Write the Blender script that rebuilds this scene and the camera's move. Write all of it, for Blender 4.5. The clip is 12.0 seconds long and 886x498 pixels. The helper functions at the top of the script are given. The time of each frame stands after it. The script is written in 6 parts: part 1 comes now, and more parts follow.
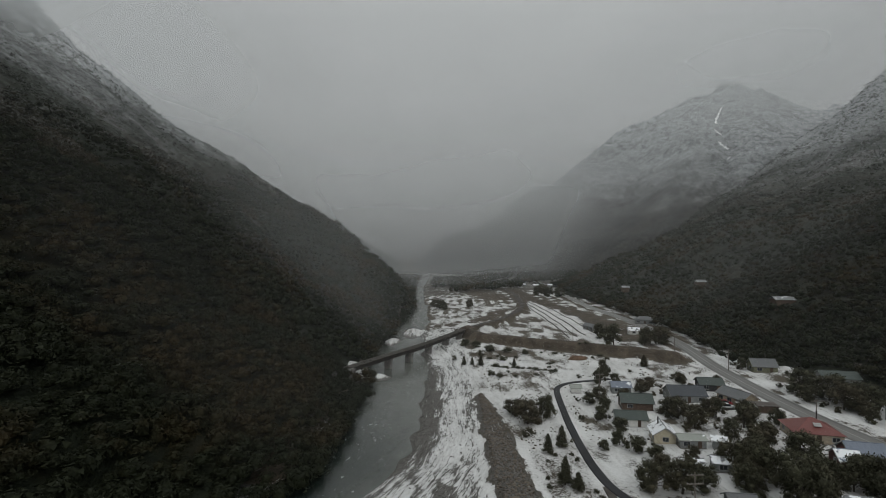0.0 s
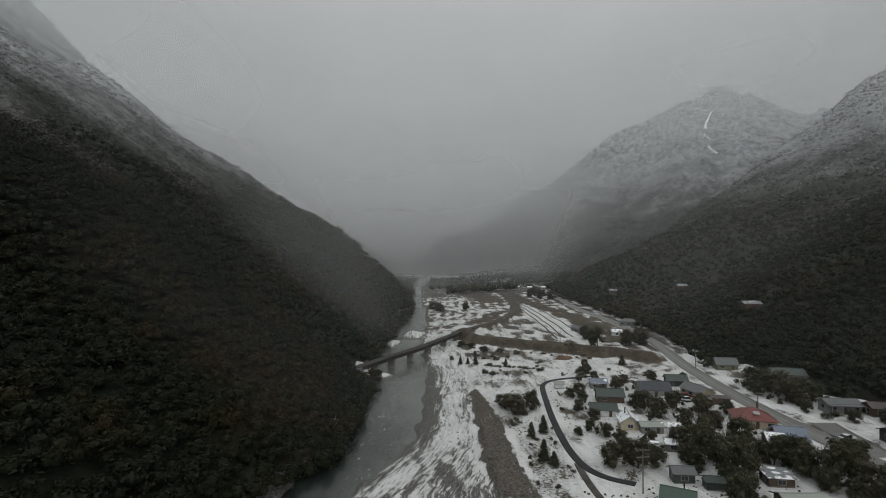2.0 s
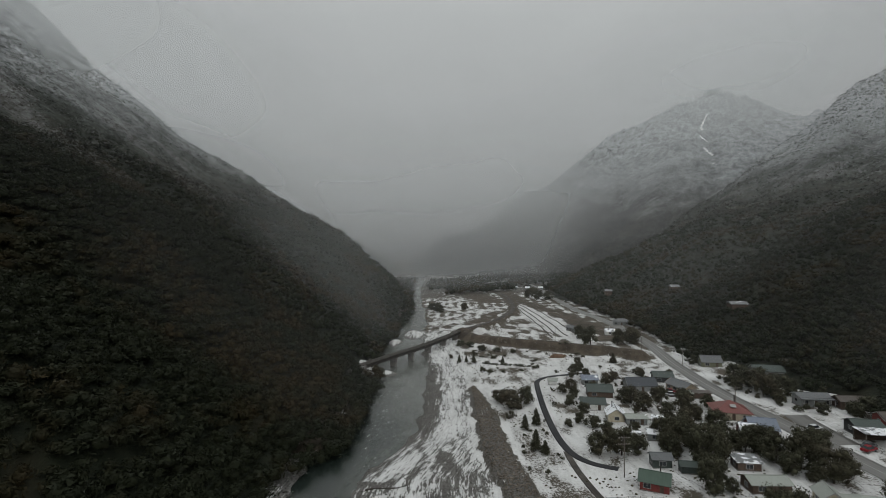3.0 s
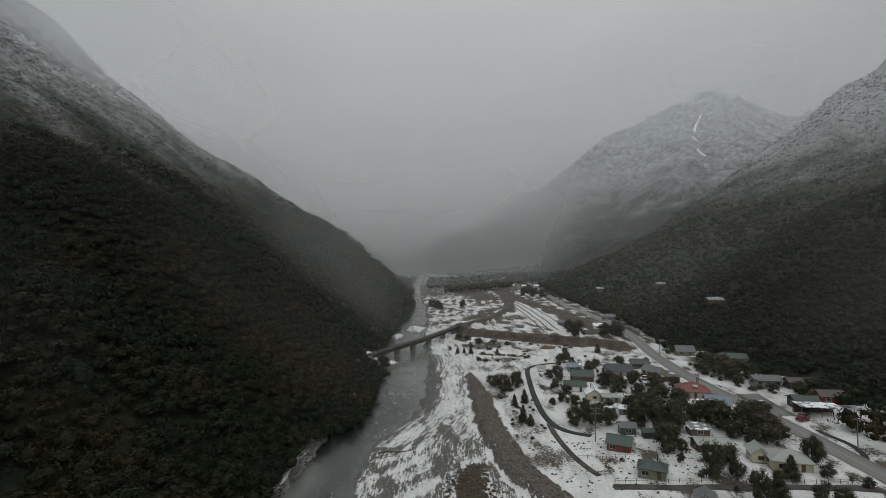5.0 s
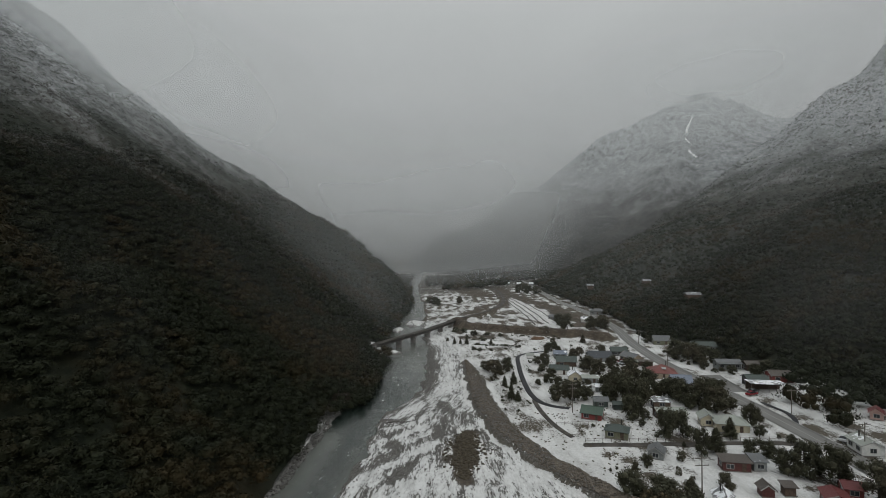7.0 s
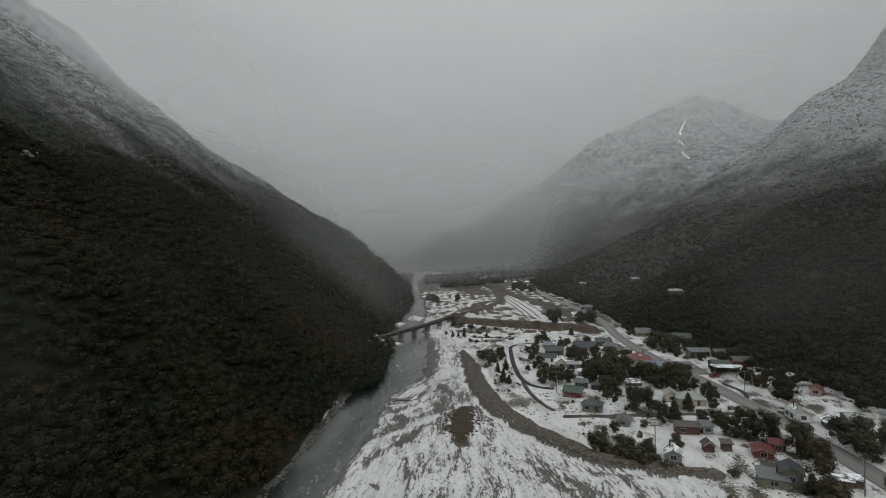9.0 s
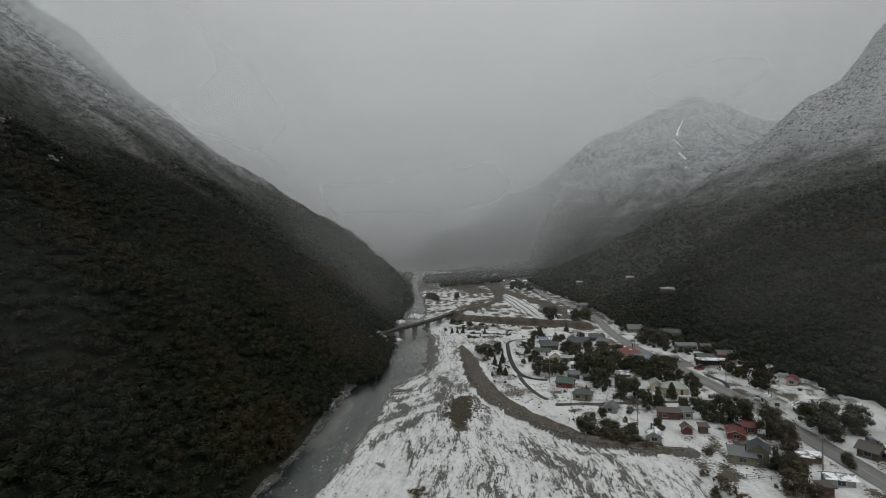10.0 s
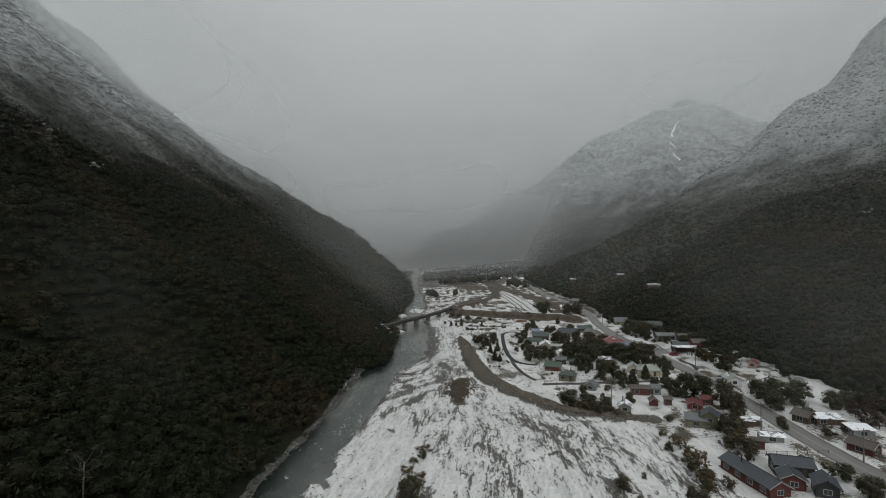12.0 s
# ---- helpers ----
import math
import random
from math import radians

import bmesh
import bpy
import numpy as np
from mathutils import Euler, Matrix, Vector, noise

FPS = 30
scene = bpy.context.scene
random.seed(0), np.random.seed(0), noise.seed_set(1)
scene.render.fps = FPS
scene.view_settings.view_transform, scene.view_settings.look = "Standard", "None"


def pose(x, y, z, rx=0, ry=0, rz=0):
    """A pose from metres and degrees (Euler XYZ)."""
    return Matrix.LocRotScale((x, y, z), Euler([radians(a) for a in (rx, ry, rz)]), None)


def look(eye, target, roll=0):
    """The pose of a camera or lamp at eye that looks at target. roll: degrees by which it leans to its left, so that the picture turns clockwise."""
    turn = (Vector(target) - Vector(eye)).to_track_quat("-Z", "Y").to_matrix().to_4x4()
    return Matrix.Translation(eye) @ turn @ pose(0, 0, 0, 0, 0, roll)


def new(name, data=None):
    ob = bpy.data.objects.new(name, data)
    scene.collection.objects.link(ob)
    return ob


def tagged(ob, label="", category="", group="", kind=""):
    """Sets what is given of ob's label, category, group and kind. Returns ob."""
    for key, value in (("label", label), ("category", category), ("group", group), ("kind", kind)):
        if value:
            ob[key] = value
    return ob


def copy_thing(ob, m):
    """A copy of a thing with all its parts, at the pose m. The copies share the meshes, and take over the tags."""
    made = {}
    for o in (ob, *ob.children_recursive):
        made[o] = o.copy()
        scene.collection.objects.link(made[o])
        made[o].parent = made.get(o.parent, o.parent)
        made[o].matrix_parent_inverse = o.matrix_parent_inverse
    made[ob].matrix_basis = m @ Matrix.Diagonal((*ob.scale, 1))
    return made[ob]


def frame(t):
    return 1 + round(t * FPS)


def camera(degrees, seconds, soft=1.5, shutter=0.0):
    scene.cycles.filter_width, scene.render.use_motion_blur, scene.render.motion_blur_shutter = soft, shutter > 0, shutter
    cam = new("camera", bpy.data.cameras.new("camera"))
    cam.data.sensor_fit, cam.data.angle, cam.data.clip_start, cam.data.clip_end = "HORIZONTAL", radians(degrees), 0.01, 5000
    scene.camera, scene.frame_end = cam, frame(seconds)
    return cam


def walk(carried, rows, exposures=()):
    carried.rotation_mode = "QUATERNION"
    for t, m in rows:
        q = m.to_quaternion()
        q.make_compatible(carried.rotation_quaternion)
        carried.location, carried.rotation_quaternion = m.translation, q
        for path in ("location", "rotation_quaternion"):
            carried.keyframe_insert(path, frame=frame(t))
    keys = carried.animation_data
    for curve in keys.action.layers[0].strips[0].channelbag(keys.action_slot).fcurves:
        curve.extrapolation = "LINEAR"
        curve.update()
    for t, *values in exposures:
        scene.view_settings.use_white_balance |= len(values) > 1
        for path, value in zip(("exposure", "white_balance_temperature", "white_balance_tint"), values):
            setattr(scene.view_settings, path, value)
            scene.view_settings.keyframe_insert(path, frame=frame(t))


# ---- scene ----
cam = camera(84.0, 12.0, soft=0.7)
PATH = [
    (0, pose(-0.74, 1.40, 49.50, 90.68, -0.01, 1.10)),
    (0.5, pose(-0.91, -4.14, 50.56, 90.70, 0.04, 0.79)),
    (1, pose(-1.05, -9.71, 51.87, 90.69, 0.08, 0.75)),
    (1.5, pose(-1.17, -15.29, 53.19, 90.66, 0.12, 0.69)),
    (2, pose(-1.27, -20.90, 54.34, 90.67, 0.16, 0.65)),
    (2.5, pose(-1.36, -26.52, 55.26, 90.68, 0.20, 0.56)),
    (3, pose(-1.44, -32.16, 55.91, 90.67, 0.23, 0.53)),
    (3.6, pose(-1.51, -38.95, 56.36, 90.59, 0.27, 0.47)),
    (4.3, pose(-1.59, -46.89, 56.52, 90.56, 0.30, 0.38)),
    (5, pose(-1.67, -54.85, 56.43, 90.55, 0.33, 0.38)),
    (5.5, pose(-1.72, -60.53, 56.29, 90.51, 0.34, 0.28)),
    (6, pose(-1.78, -66.23, 56.15, 90.49, 0.35, 0.17)),
    (6.5, pose(-1.85, -71.92, 56.03, 90.46, 0.36, 0.12)),
    (7, pose(-1.92, -77.61, 55.95, 90.44, 0.36, 0.06)),
    (7.7, pose(-2.05, -85.58, 55.90, 90.41, 0.36, -0.01)),
    (8.4, pose(-2.21, -93.53, 55.89, 90.38, 0.36, -0.08)),
    (9, pose(-2.38, -100.33, 55.85, 90.36, 0.35, -0.13)),
    (9.5, pose(-2.54, -105.99, 55.76, 90.34, 0.33, -0.18)),
    (10, pose(-2.73, -111.63, 55.60, 90.32, 0.32, -0.22)),
    (10.5, pose(-2.95, -117.26, 55.38, 90.30, 0.30, -0.26)),
    (11, pose(-3.21, -122.87, 55.14, 90.28, 0.27, -0.30)),
    (11.5, pose(-3.49, -128.45, 54.97, 90.22, 0.25, -0.37)),
    (12, pose(-3.82, -134.02, 55.03, 90.17, 0.22, -0.41)),
]
walk(cam, PATH, [(0, -0.23), (3, -0.12), (6, -0.07), (12, -0.07)])

# ---- sky and sun: a closed overcast, brighter overhead ----
world = bpy.data.worlds.new("overcast_sky")
scene.world = world
world.use_nodes = True
wn, wl = world.node_tree.nodes, world.node_tree.links
wn.clear()
w_out = wn.new("ShaderNodeOutputWorld")
w_bg = wn.new("ShaderNodeBackground")
w_sky = wn.new("ShaderNodeTexSky")
w_sky.sky_type = "NISHITA"
w_sky.sun_disc = False
w_sky.sun_elevation = radians(31)
w_sky.sun_rotation = radians(171)
w_grey = wn.new("ShaderNodeHueSaturation")
w_grey.inputs["Saturation"].default_value = 0.10
w_grey.inputs["Value"].default_value = 0.6
w_co = wn.new("ShaderNodeTexCoord")
w_sep = wn.new("ShaderNodeSeparateXYZ")
w_ramp = wn.new("ShaderNodeValToRGB")
w_ramp.color_ramp.elements[0].position = 0.0
w_ramp.color_ramp.elements[0].color = (0.84, 0.89, 0.90, 1)
w_ramp.color_ramp.elements[1].position = 1.0
w_ramp.color_ramp.elements[1].color = (9.3, 9.7, 9.8, 1)
for at, v in ((0.08, 1.5), (0.17, 2.4), (0.30, 3.4), (0.45, 4.25), (0.60, 6.6)):
    e = w_ramp.color_ramp.elements.new(at)
    e.color = (v * 0.955, v * 0.995, v, 1)
w_noise = wn.new("ShaderNodeTexNoise")
w_noise.inputs["Scale"].default_value = 2.2
w_noise.inputs["Detail"].default_value = 4
w_map = wn.new("ShaderNodeMapping")
w_map.inputs["Scale"].default_value = (1, 1, 2.2)
w_nr = wn.new("ShaderNodeMapRange")
w_nr.inputs["From Min"].default_value = 0.3
w_nr.inputs["From Max"].default_value = 0.7
w_nr.inputs["To Min"].default_value = 0.95
w_nr.inputs["To Max"].default_value = 1.05
w_mul = wn.new("ShaderNodeVectorMath")
w_mul.operation = "SCALE"
w_mix = wn.new("ShaderNodeMix")
w_mix.data_type = "RGBA"
w_mix.inputs["Factor"].default_value = 0.9
wl.new(w_co.outputs["Generated"], w_sep.inputs[0])
wl.new(w_sep.outputs["Z"], w_ramp.inputs["Fac"])
wl.new(w_co.outputs["Generated"], w_map.inputs["Vector"])
wl.new(w_map.outputs[0], w_noise.inputs["Vector"])
wl.new(w_noise.outputs["Fac"], w_nr.inputs["Value"])
wl.new(w_ramp.outputs["Color"], w_mul.inputs[0])
wl.new(w_nr.outputs[0], w_mul.inputs["Scale"])
wl.new(w_sky.outputs[0], w_grey.inputs["Color"])
wl.new(w_grey.outputs[0], w_mix.inputs["A"])
wl.new(w_mul.outputs[0], w_mix.inputs["B"])
wl.new(w_mix.outputs["Result"], w_bg.inputs["Color"])
w_bg.inputs["Strength"].default_value = 0.128
wl.new(w_bg.outputs[0], w_out.inputs["Surface"])

sun = new("sun", bpy.data.lights.new("sun", "SUN"))
sun.data.energy, sun.data.angle, sun.data.color = 0.70, radians(35), (1.0, 0.98, 0.95)
sun.matrix_world = look((0, 0, 0), (-0.14, 0.85, -0.55))
scene.view_settings.exposure = 0.0


# ---- materials ----
def nodes_of(name):
    m = bpy.data.materials.new(name)
    m.use_nodes = True
    m.node_tree.nodes.clear()
    return m, m.node_tree.nodes, m.node_tree.links


def node(ns, kind, **kw):
    n = ns.new(kind)
    for k, v in kw.items():
        n.inputs[k].default_value = v
    return n


def noise_at(ns, ls, vec, scale, detail=5.0, rough=0.6):
    n = node(ns, "ShaderNodeTexNoise", Scale=scale, Detail=detail, Roughness=rough)
    ls.new(vec, n.inputs["Vector"])
    return n.outputs["Fac"]


def ramp(ns, ls, fac, lo, hi, a=0.0, b=1.0, smooth=True):
    n = node(ns, "ShaderNodeMapRange")
    n.interpolation_type = "SMOOTHSTEP" if smooth else "LINEAR"
    n.inputs["From Min"].default_value, n.inputs["From Max"].default_value = lo, hi
    n.inputs["To Min"].default_value, n.inputs["To Max"].default_value = a, b
    ls.new(fac, n.inputs["Value"])
    return n.outputs[0]


def maths(ns, ls, op, a, b=0.0, clamp=False):
    n = ns.new("ShaderNodeMath")
    n.operation, n.use_clamp = op, clamp
    for i, v in enumerate((a, b)):
        if isinstance(v, (int, float)):
            n.inputs[i].default_value = v
        else:
            ls.new(v, n.inputs[i])
    return n.outputs[0]


def blend(ns, ls, fac, a, b):
    n = ns.new("ShaderNodeMix")
    n.data_type = "RGBA"
    for key, v in (("Factor", fac), ("A", a), ("B", b)):
        if isinstance(v, (int, float)):
            n.inputs[key].default_value = v
        elif isinstance(v, tuple):
            n.inputs[key].default_value = (*v, 1)
        else:
            ls.new(v, n.inputs[key])
    return n.outputs["Result"]


def finish(m, ns, ls, colour, rough=0.8, bump=None, bump_d=0.02, metal=0.0, spec=0.3):
    b = node(ns, "ShaderNodeBsdfPrincipled")
    if isinstance(colour, tuple):
        b.inputs["Base Color"].default_value = (*colour, 1)
    else:
        ls.new(colour, b.inputs["Base Color"])
    if isinstance(rough, (int, float)):
        b.inputs["Roughness"].default_value = rough
    else:
        ls.new(rough, b.inputs["Roughness"])
    b.inputs["Metallic"].default_value = metal
    b.inputs["Specular IOR Level"].default_value = spec
    if bump is not None:
        n = node(ns, "ShaderNodeBump", Strength=0.6, Distance=bump_d)
        ls.new(bump, n.inputs["Height"])
        ls.new(n.outputs[0], b.inputs["Normal"])
    o = ns.new("ShaderNodeOutputMaterial")
    ls.new(b.outputs[0], o.inputs["Surface"])
    return m


def place_of(ns, ls, sx=1.0, sy=1.0, sz=1.0, turn=0.0):
    g = ns.new("ShaderNodeNewGeometry")
    mp = ns.new("ShaderNodeMapping")
    mp.inputs["Scale"].default_value = (sx, sy, sz)
    mp.inputs["Rotation"].default_value = (0, 0, turn)
    ls.new(g.outputs["Position"], mp.inputs["Vector"])
    return mp.outputs[0]


def plain(name, a, b, rough=0.7, scale=1.5, metal=0.0, fine=14.0):
    """Painted or weathered surface: two tones mottled at two scales."""
    m, ns, ls = nodes_of(name)
    co = ns.new("ShaderNodeTexCoord").outputs["Object"]
    big = ramp(ns, ls, noise_at(ns, ls, co, scale), 0.35, 0.65)
    small = noise_at(ns, ls, co, fine, 3)
    mixed = maths(ns, ls, "ADD", maths(ns, ls, "MULTIPLY", big, 0.7), maths(ns, ls, "MULTIPLY", small, 0.3))
    return finish(m, ns, ls, blend(ns, ls, mixed, a, b), rough, small, 0.01, metal)


def ground_material():
    """Snow over river stones, tussock and dirt; vertex masks tell how much of each."""
    m, ns, ls = nodes_of("snowy_ground")
    p = place_of(ns, ls)
    flow = place_of(ns, ls, 1.0, 0.30, 1.0, radians(-14))
    at = ns.new("ShaderNodeAttribute")
    at.attribute_name = "cover"
    sep = ns.new("ShaderNodeSeparateColor")
    ls.new(at.outputs["Color"], sep.inputs[0])
    snow_a, gravel_a, dirt_a = sep.outputs
    cobble = node(ns, "ShaderNodeTexVoronoi", Scale=3.2)
    ls.new(p, cobble.inputs["Vector"])
    stone_t = ramp(ns, ls, cobble.outputs["Color"], 0.1, 0.9)
    n_big = noise_at(ns, ls, p, 0.06, 6)
    n_mid = noise_at(ns, ls, flow, 0.22, 8, 0.7)
    n_fine = noise_at(ns, ls, p, 1.7, 7, 0.8)
    stone = blend(ns, ls, stone_t, (0.048, 0.047, 0.044), (0.160, 0.155, 0.146))
    clod = ramp(ns, ls, maths(ns, ls, "ADD", maths(ns, ls, "MULTIPLY", n_fine, 0.45), maths(ns, ls, "MULTIPLY", noise_at(ns, ls, p, 0.16, 5, 0.7), 0.55)), 0.36, 0.64)
    brown = blend(ns, ls, clod, (0.020, 0.016, 0.011), (0.098, 0.078, 0.058))
    grass = blend(ns, ls, n_fine, (0.040, 0.035, 0.027), (0.11, 0.095, 0.072))
    base = blend(ns, ls, gravel_a, grass, stone)
    base = blend(ns, ls, dirt_a, base, brown)
    stream = ns.new("ShaderNodeAttribute")
    stream.attribute_name = "stream"
    psep = ns.new("ShaderNodeSeparateXYZ")
    ls.new(p, psep.inputs[0])
    sv = ns.new("ShaderNodeCombineXYZ")
    ls.new(maths(ns, ls, "MULTIPLY", stream.outputs["Fac"], 1.0), sv.inputs["X"])
    ls.new(maths(ns, ls, "MULTIPLY", psep.outputs["Y"], 0.075), sv.inputs["Y"])
    n_str = noise_at(ns, ls, sv.outputs[0], 1.0, 7, 0.68)
    isbar = ramp(ns, ls, gravel_a, 0.3, 0.8)
    n_sel = ns.new("ShaderNodeMix")
    ls.new(isbar, n_sel.inputs["Factor"])
    ls.new(n_mid, n_sel.inputs["A"])
    ls.new(n_str, n_sel.inputs["B"])
    n_mid = n_sel.outputs["Result"]
    gv = ns.new("ShaderNodeCombineXYZ")
    ls.new(maths(ns, ls, "MULTIPLY", stream.outputs["Fac"], 3.2), gv.inputs["X"])
    ls.new(maths(ns, ls, "MULTIPLY", psep.outputs["Y"], 0.45), gv.inputs["Y"])
    grit = noise_at(ns, ls, gv.outputs[0], 1.0, 5, 0.8)
    macro = node(ns, "ShaderNodeMapping", Scale=(0.28, 0.30, 1.0))
    ls.new(sv.outputs[0], macro.inputs["Vector"])
    n_mac = maths(ns, ls, "SUBTRACT", noise_at(ns, ls, macro.outputs[0], 1.0, 3, 0.5), 0.5)
    n_sp = ns.new("ShaderNodeMix")
    ls.new(isbar, n_sp.inputs["Factor"])
    ls.new(n_fine, n_sp.inputs["A"])
    ls.new(grit, n_sp.inputs["B"])
    n_fine = n_sp.outputs["Result"]
    dv = ns.new("ShaderNodeCombineXYZ")
    ls.new(maths(ns, ls, "MULTIPLY", stream.outputs["Fac"], 3.0), dv.inputs["X"])
    ls.new(maths(ns, ls, "MULTIPLY", psep.outputs["Y"], 0.17), dv.inputs["Y"])
    dash = node(ns, "ShaderNodeTexNoise", Scale=1.0, Detail=6.0, Roughness=0.75, Distortion=0.5)
    ls.new(dv.outputs[0], dash.inputs["Vector"])
    dash = maths(ns, ls, "MULTIPLY", maths(ns, ls, "SUBTRACT", dash.outputs["Fac"], 0.5), maths(ns, ls, "MULTIPLY", isbar, 0.46))
    k = maths(ns, ls, "ADD", maths(ns, ls, "MULTIPLY", n_mid, 0.42), maths(ns, ls, "MULTIPLY", n_fine, 0.48))
    k = maths(ns, ls, "ADD", k, maths(ns, ls, "MULTIPLY", n_big, 0.10))
    k = maths(ns, ls, "ADD", maths(ns, ls, "SUBTRACT", k, 0.5), dash)
    k = maths(ns, ls, "ADD", k, maths(ns, ls, "MULTIPLY", maths(ns, ls, "MULTIPLY", n_mac, 0.36), isbar))
    lay = maths(ns, ls, "ADD", snow_a, maths(ns, ls, "MULTIPLY", k, maths(ns, ls, "ADD", 2.6, maths(ns, ls, "MULTIPLY", isbar, 1.3))))
    rill = noise_at(ns, ls, sv.outputs[0], 0.45, 5, 0.6)
    rill = ramp(ns, ls, maths(ns, ls, "ABSOLUTE", maths(ns, ls, "SUBTRACT", rill, 0.5)), 0.0, 0.016, 0.30, 0.0)
    lay = maths(ns, ls, "SUBTRACT", lay, maths(ns, ls, "MULTIPLY", rill, isbar))
    soft = ns.new("ShaderNodeMapRange")
    soft.interpolation_type = "SMOOTHSTEP"
    ls.new(lay, soft.inputs["Value"])
    ls.new(maths(ns, ls, "SUBTRACT", 0.43, maths(ns, ls, "MULTIPLY", isbar, 0.02)), soft.inputs["From Min"])
    ls.new(maths(ns, ls, "ADD", 0.56, maths(ns, ls, "MULTIPLY", isbar, 0.03)), soft.inputs["From Max"])
    lay = soft.outputs[0]
    white = blend(ns, ls, n_fine, (0.50, 0.504, 0.498), (0.68, 0.68, 0.67))
    thin = ramp(ns, ls, maths(ns, ls, "ADD", maths(ns, ls, "MULTIPLY", n_mid, 0.6), maths(ns, ls, "MULTIPLY", n_fine, 0.4)), 0.38, 0.60, 0.62, 1.0)
    white = blend(ns, ls, thin, base, white)
    colour = blend(ns, ls, lay, base, white)
    h = maths(ns, ls, "ADD", maths(ns, ls, "MULTIPLY", n_fine, 0.6), maths(ns, ls, "MULTIPLY", lay, 0.4))
    return finish(m, ns, ls, colour, 0.85, h, 0.25, 0, 0.2)


def canopy_material(name, low, high, rust, snow_z=118.0, snow_w=60.0, top=0.5, relief=0.0, grain=0.55, patchy=0.55):
    """Dark beech leaves, with a dusting of snow above the snow line."""
    m, ns, ls = nodes_of(name)
    g = ns.new("ShaderNodeNewGeometry")
    n1 = noise_at(ns, ls, g.outputs["Position"], 0.02, 5)
    n2 = noise_at(ns, ls, g.outputs["Position"], 0.35, 4)
    fleck = noise_at(ns, ls, g.outputs["Position"], grain, 7, 0.75)
    c = blend(ns, ls, ramp(ns, ls, fleck, 0.35, 0.65) if relief else g.outputs["Random Per Island"], low, high)
    n3 = noise_at(ns, ls, g.outputs["Position"], 0.10, 3)
    c = blend(ns, ls, ramp(ns, ls, maths(ns, ls, "ADD", n1, maths(ns, ls, "MULTIPLY", n3, 0.5)), 0.70, 0.95, 0, 0.8), c, rust)
    sep = ns.new("ShaderNodeSeparateXYZ")
    ls.new(g.outputs["Position"], sep.inputs[0])
    nz = ns.new("ShaderNodeSeparateXYZ")
    ls.new(g.outputs["True Normal"], nz.inputs[0])
    up = ramp(ns, ls, nz.outputs["Z"], -0.1, 0.8, 0.25, 1.0)
    z = maths(ns, ls, "ADD", sep.outputs["Z"], maths(ns, ls, "MULTIPLY", maths(ns, ls, "SUBTRACT", n1, 0.5), 150.0))
    z = maths(ns, ls, "ADD", z, maths(ns, ls, "MULTIPLY", maths(ns, ls, "SUBTRACT", n2, 0.5), 55.0))
    s = ramp(ns, ls, z, snow_z - snow_w * 0.5, snow_z + snow_w * 1.4)
    s = maths(ns, ls, "MULTIPLY", maths(ns, ls, "MULTIPLY", s, up), top)
    if relief:
        s = maths(ns, ls, "MULTIPLY", s, ramp(ns, ls, fleck, 0.36, 0.62, 0.8 - patchy, 0.8 + patchy))
    c = blend(ns, ls, s, c, (0.70, 0.73, 0.75))
    return finish(m, ns, ls, c, 0.75, fleck if relief else None, relief, 0, 0.15)


def water_material():
    m, ns, ls = nodes_of("river_water")
    flow = place_of(ns, ls, 1.0, 0.45, 1.0)
    n1 = noise_at(ns, ls, flow, 0.9, 5, 0.65)
    n2 = noise_at(ns, ls, flow, 0.10, 4)
    depth = ns.new("ShaderNodeAttribute")
    depth.attribute_name = "shallow"
    sh = ramp(ns, ls, maths(ns, ls, "ADD", depth.outputs["Fac"], maths(ns, ls, "MULTIPLY", n2, 0.5)), 0.45, 1.15)
    c = blend(ns, ls, sh, (0.013, 0.019, 0.016), (0.100, 0.106, 0.095))
    foam = ramp(ns, ls, maths(ns, ls, "ADD", n1, maths(ns, ls, "MULTIPLY", n2, 0.35)), 0.80, 0.92, 0, 0.6)
    c = blend(ns, ls, foam, c, (0.5, 0.53, 0.53))
    return finish(m, ns, ls, c, 0.22, n1, 0.10, 0, 0.4)


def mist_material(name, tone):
    """Thin veil of fine droplets: lets most light through and scatters the rest both ways. tone: droplet brightness,
    lowered where shade is painted in.
    """
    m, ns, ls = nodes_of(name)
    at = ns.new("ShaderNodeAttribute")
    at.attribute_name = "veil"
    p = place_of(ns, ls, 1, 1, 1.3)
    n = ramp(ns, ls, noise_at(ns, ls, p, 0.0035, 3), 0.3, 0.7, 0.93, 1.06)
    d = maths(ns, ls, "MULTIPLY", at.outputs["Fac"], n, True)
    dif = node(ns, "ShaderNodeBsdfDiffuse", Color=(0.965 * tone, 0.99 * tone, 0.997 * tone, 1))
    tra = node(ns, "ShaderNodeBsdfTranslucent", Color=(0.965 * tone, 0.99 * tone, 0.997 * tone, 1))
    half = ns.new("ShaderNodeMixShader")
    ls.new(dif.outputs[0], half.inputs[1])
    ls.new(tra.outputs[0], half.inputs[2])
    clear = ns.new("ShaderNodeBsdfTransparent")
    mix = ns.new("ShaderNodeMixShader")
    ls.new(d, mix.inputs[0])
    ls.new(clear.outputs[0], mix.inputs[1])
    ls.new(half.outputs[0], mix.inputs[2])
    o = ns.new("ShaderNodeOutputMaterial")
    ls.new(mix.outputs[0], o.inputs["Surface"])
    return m


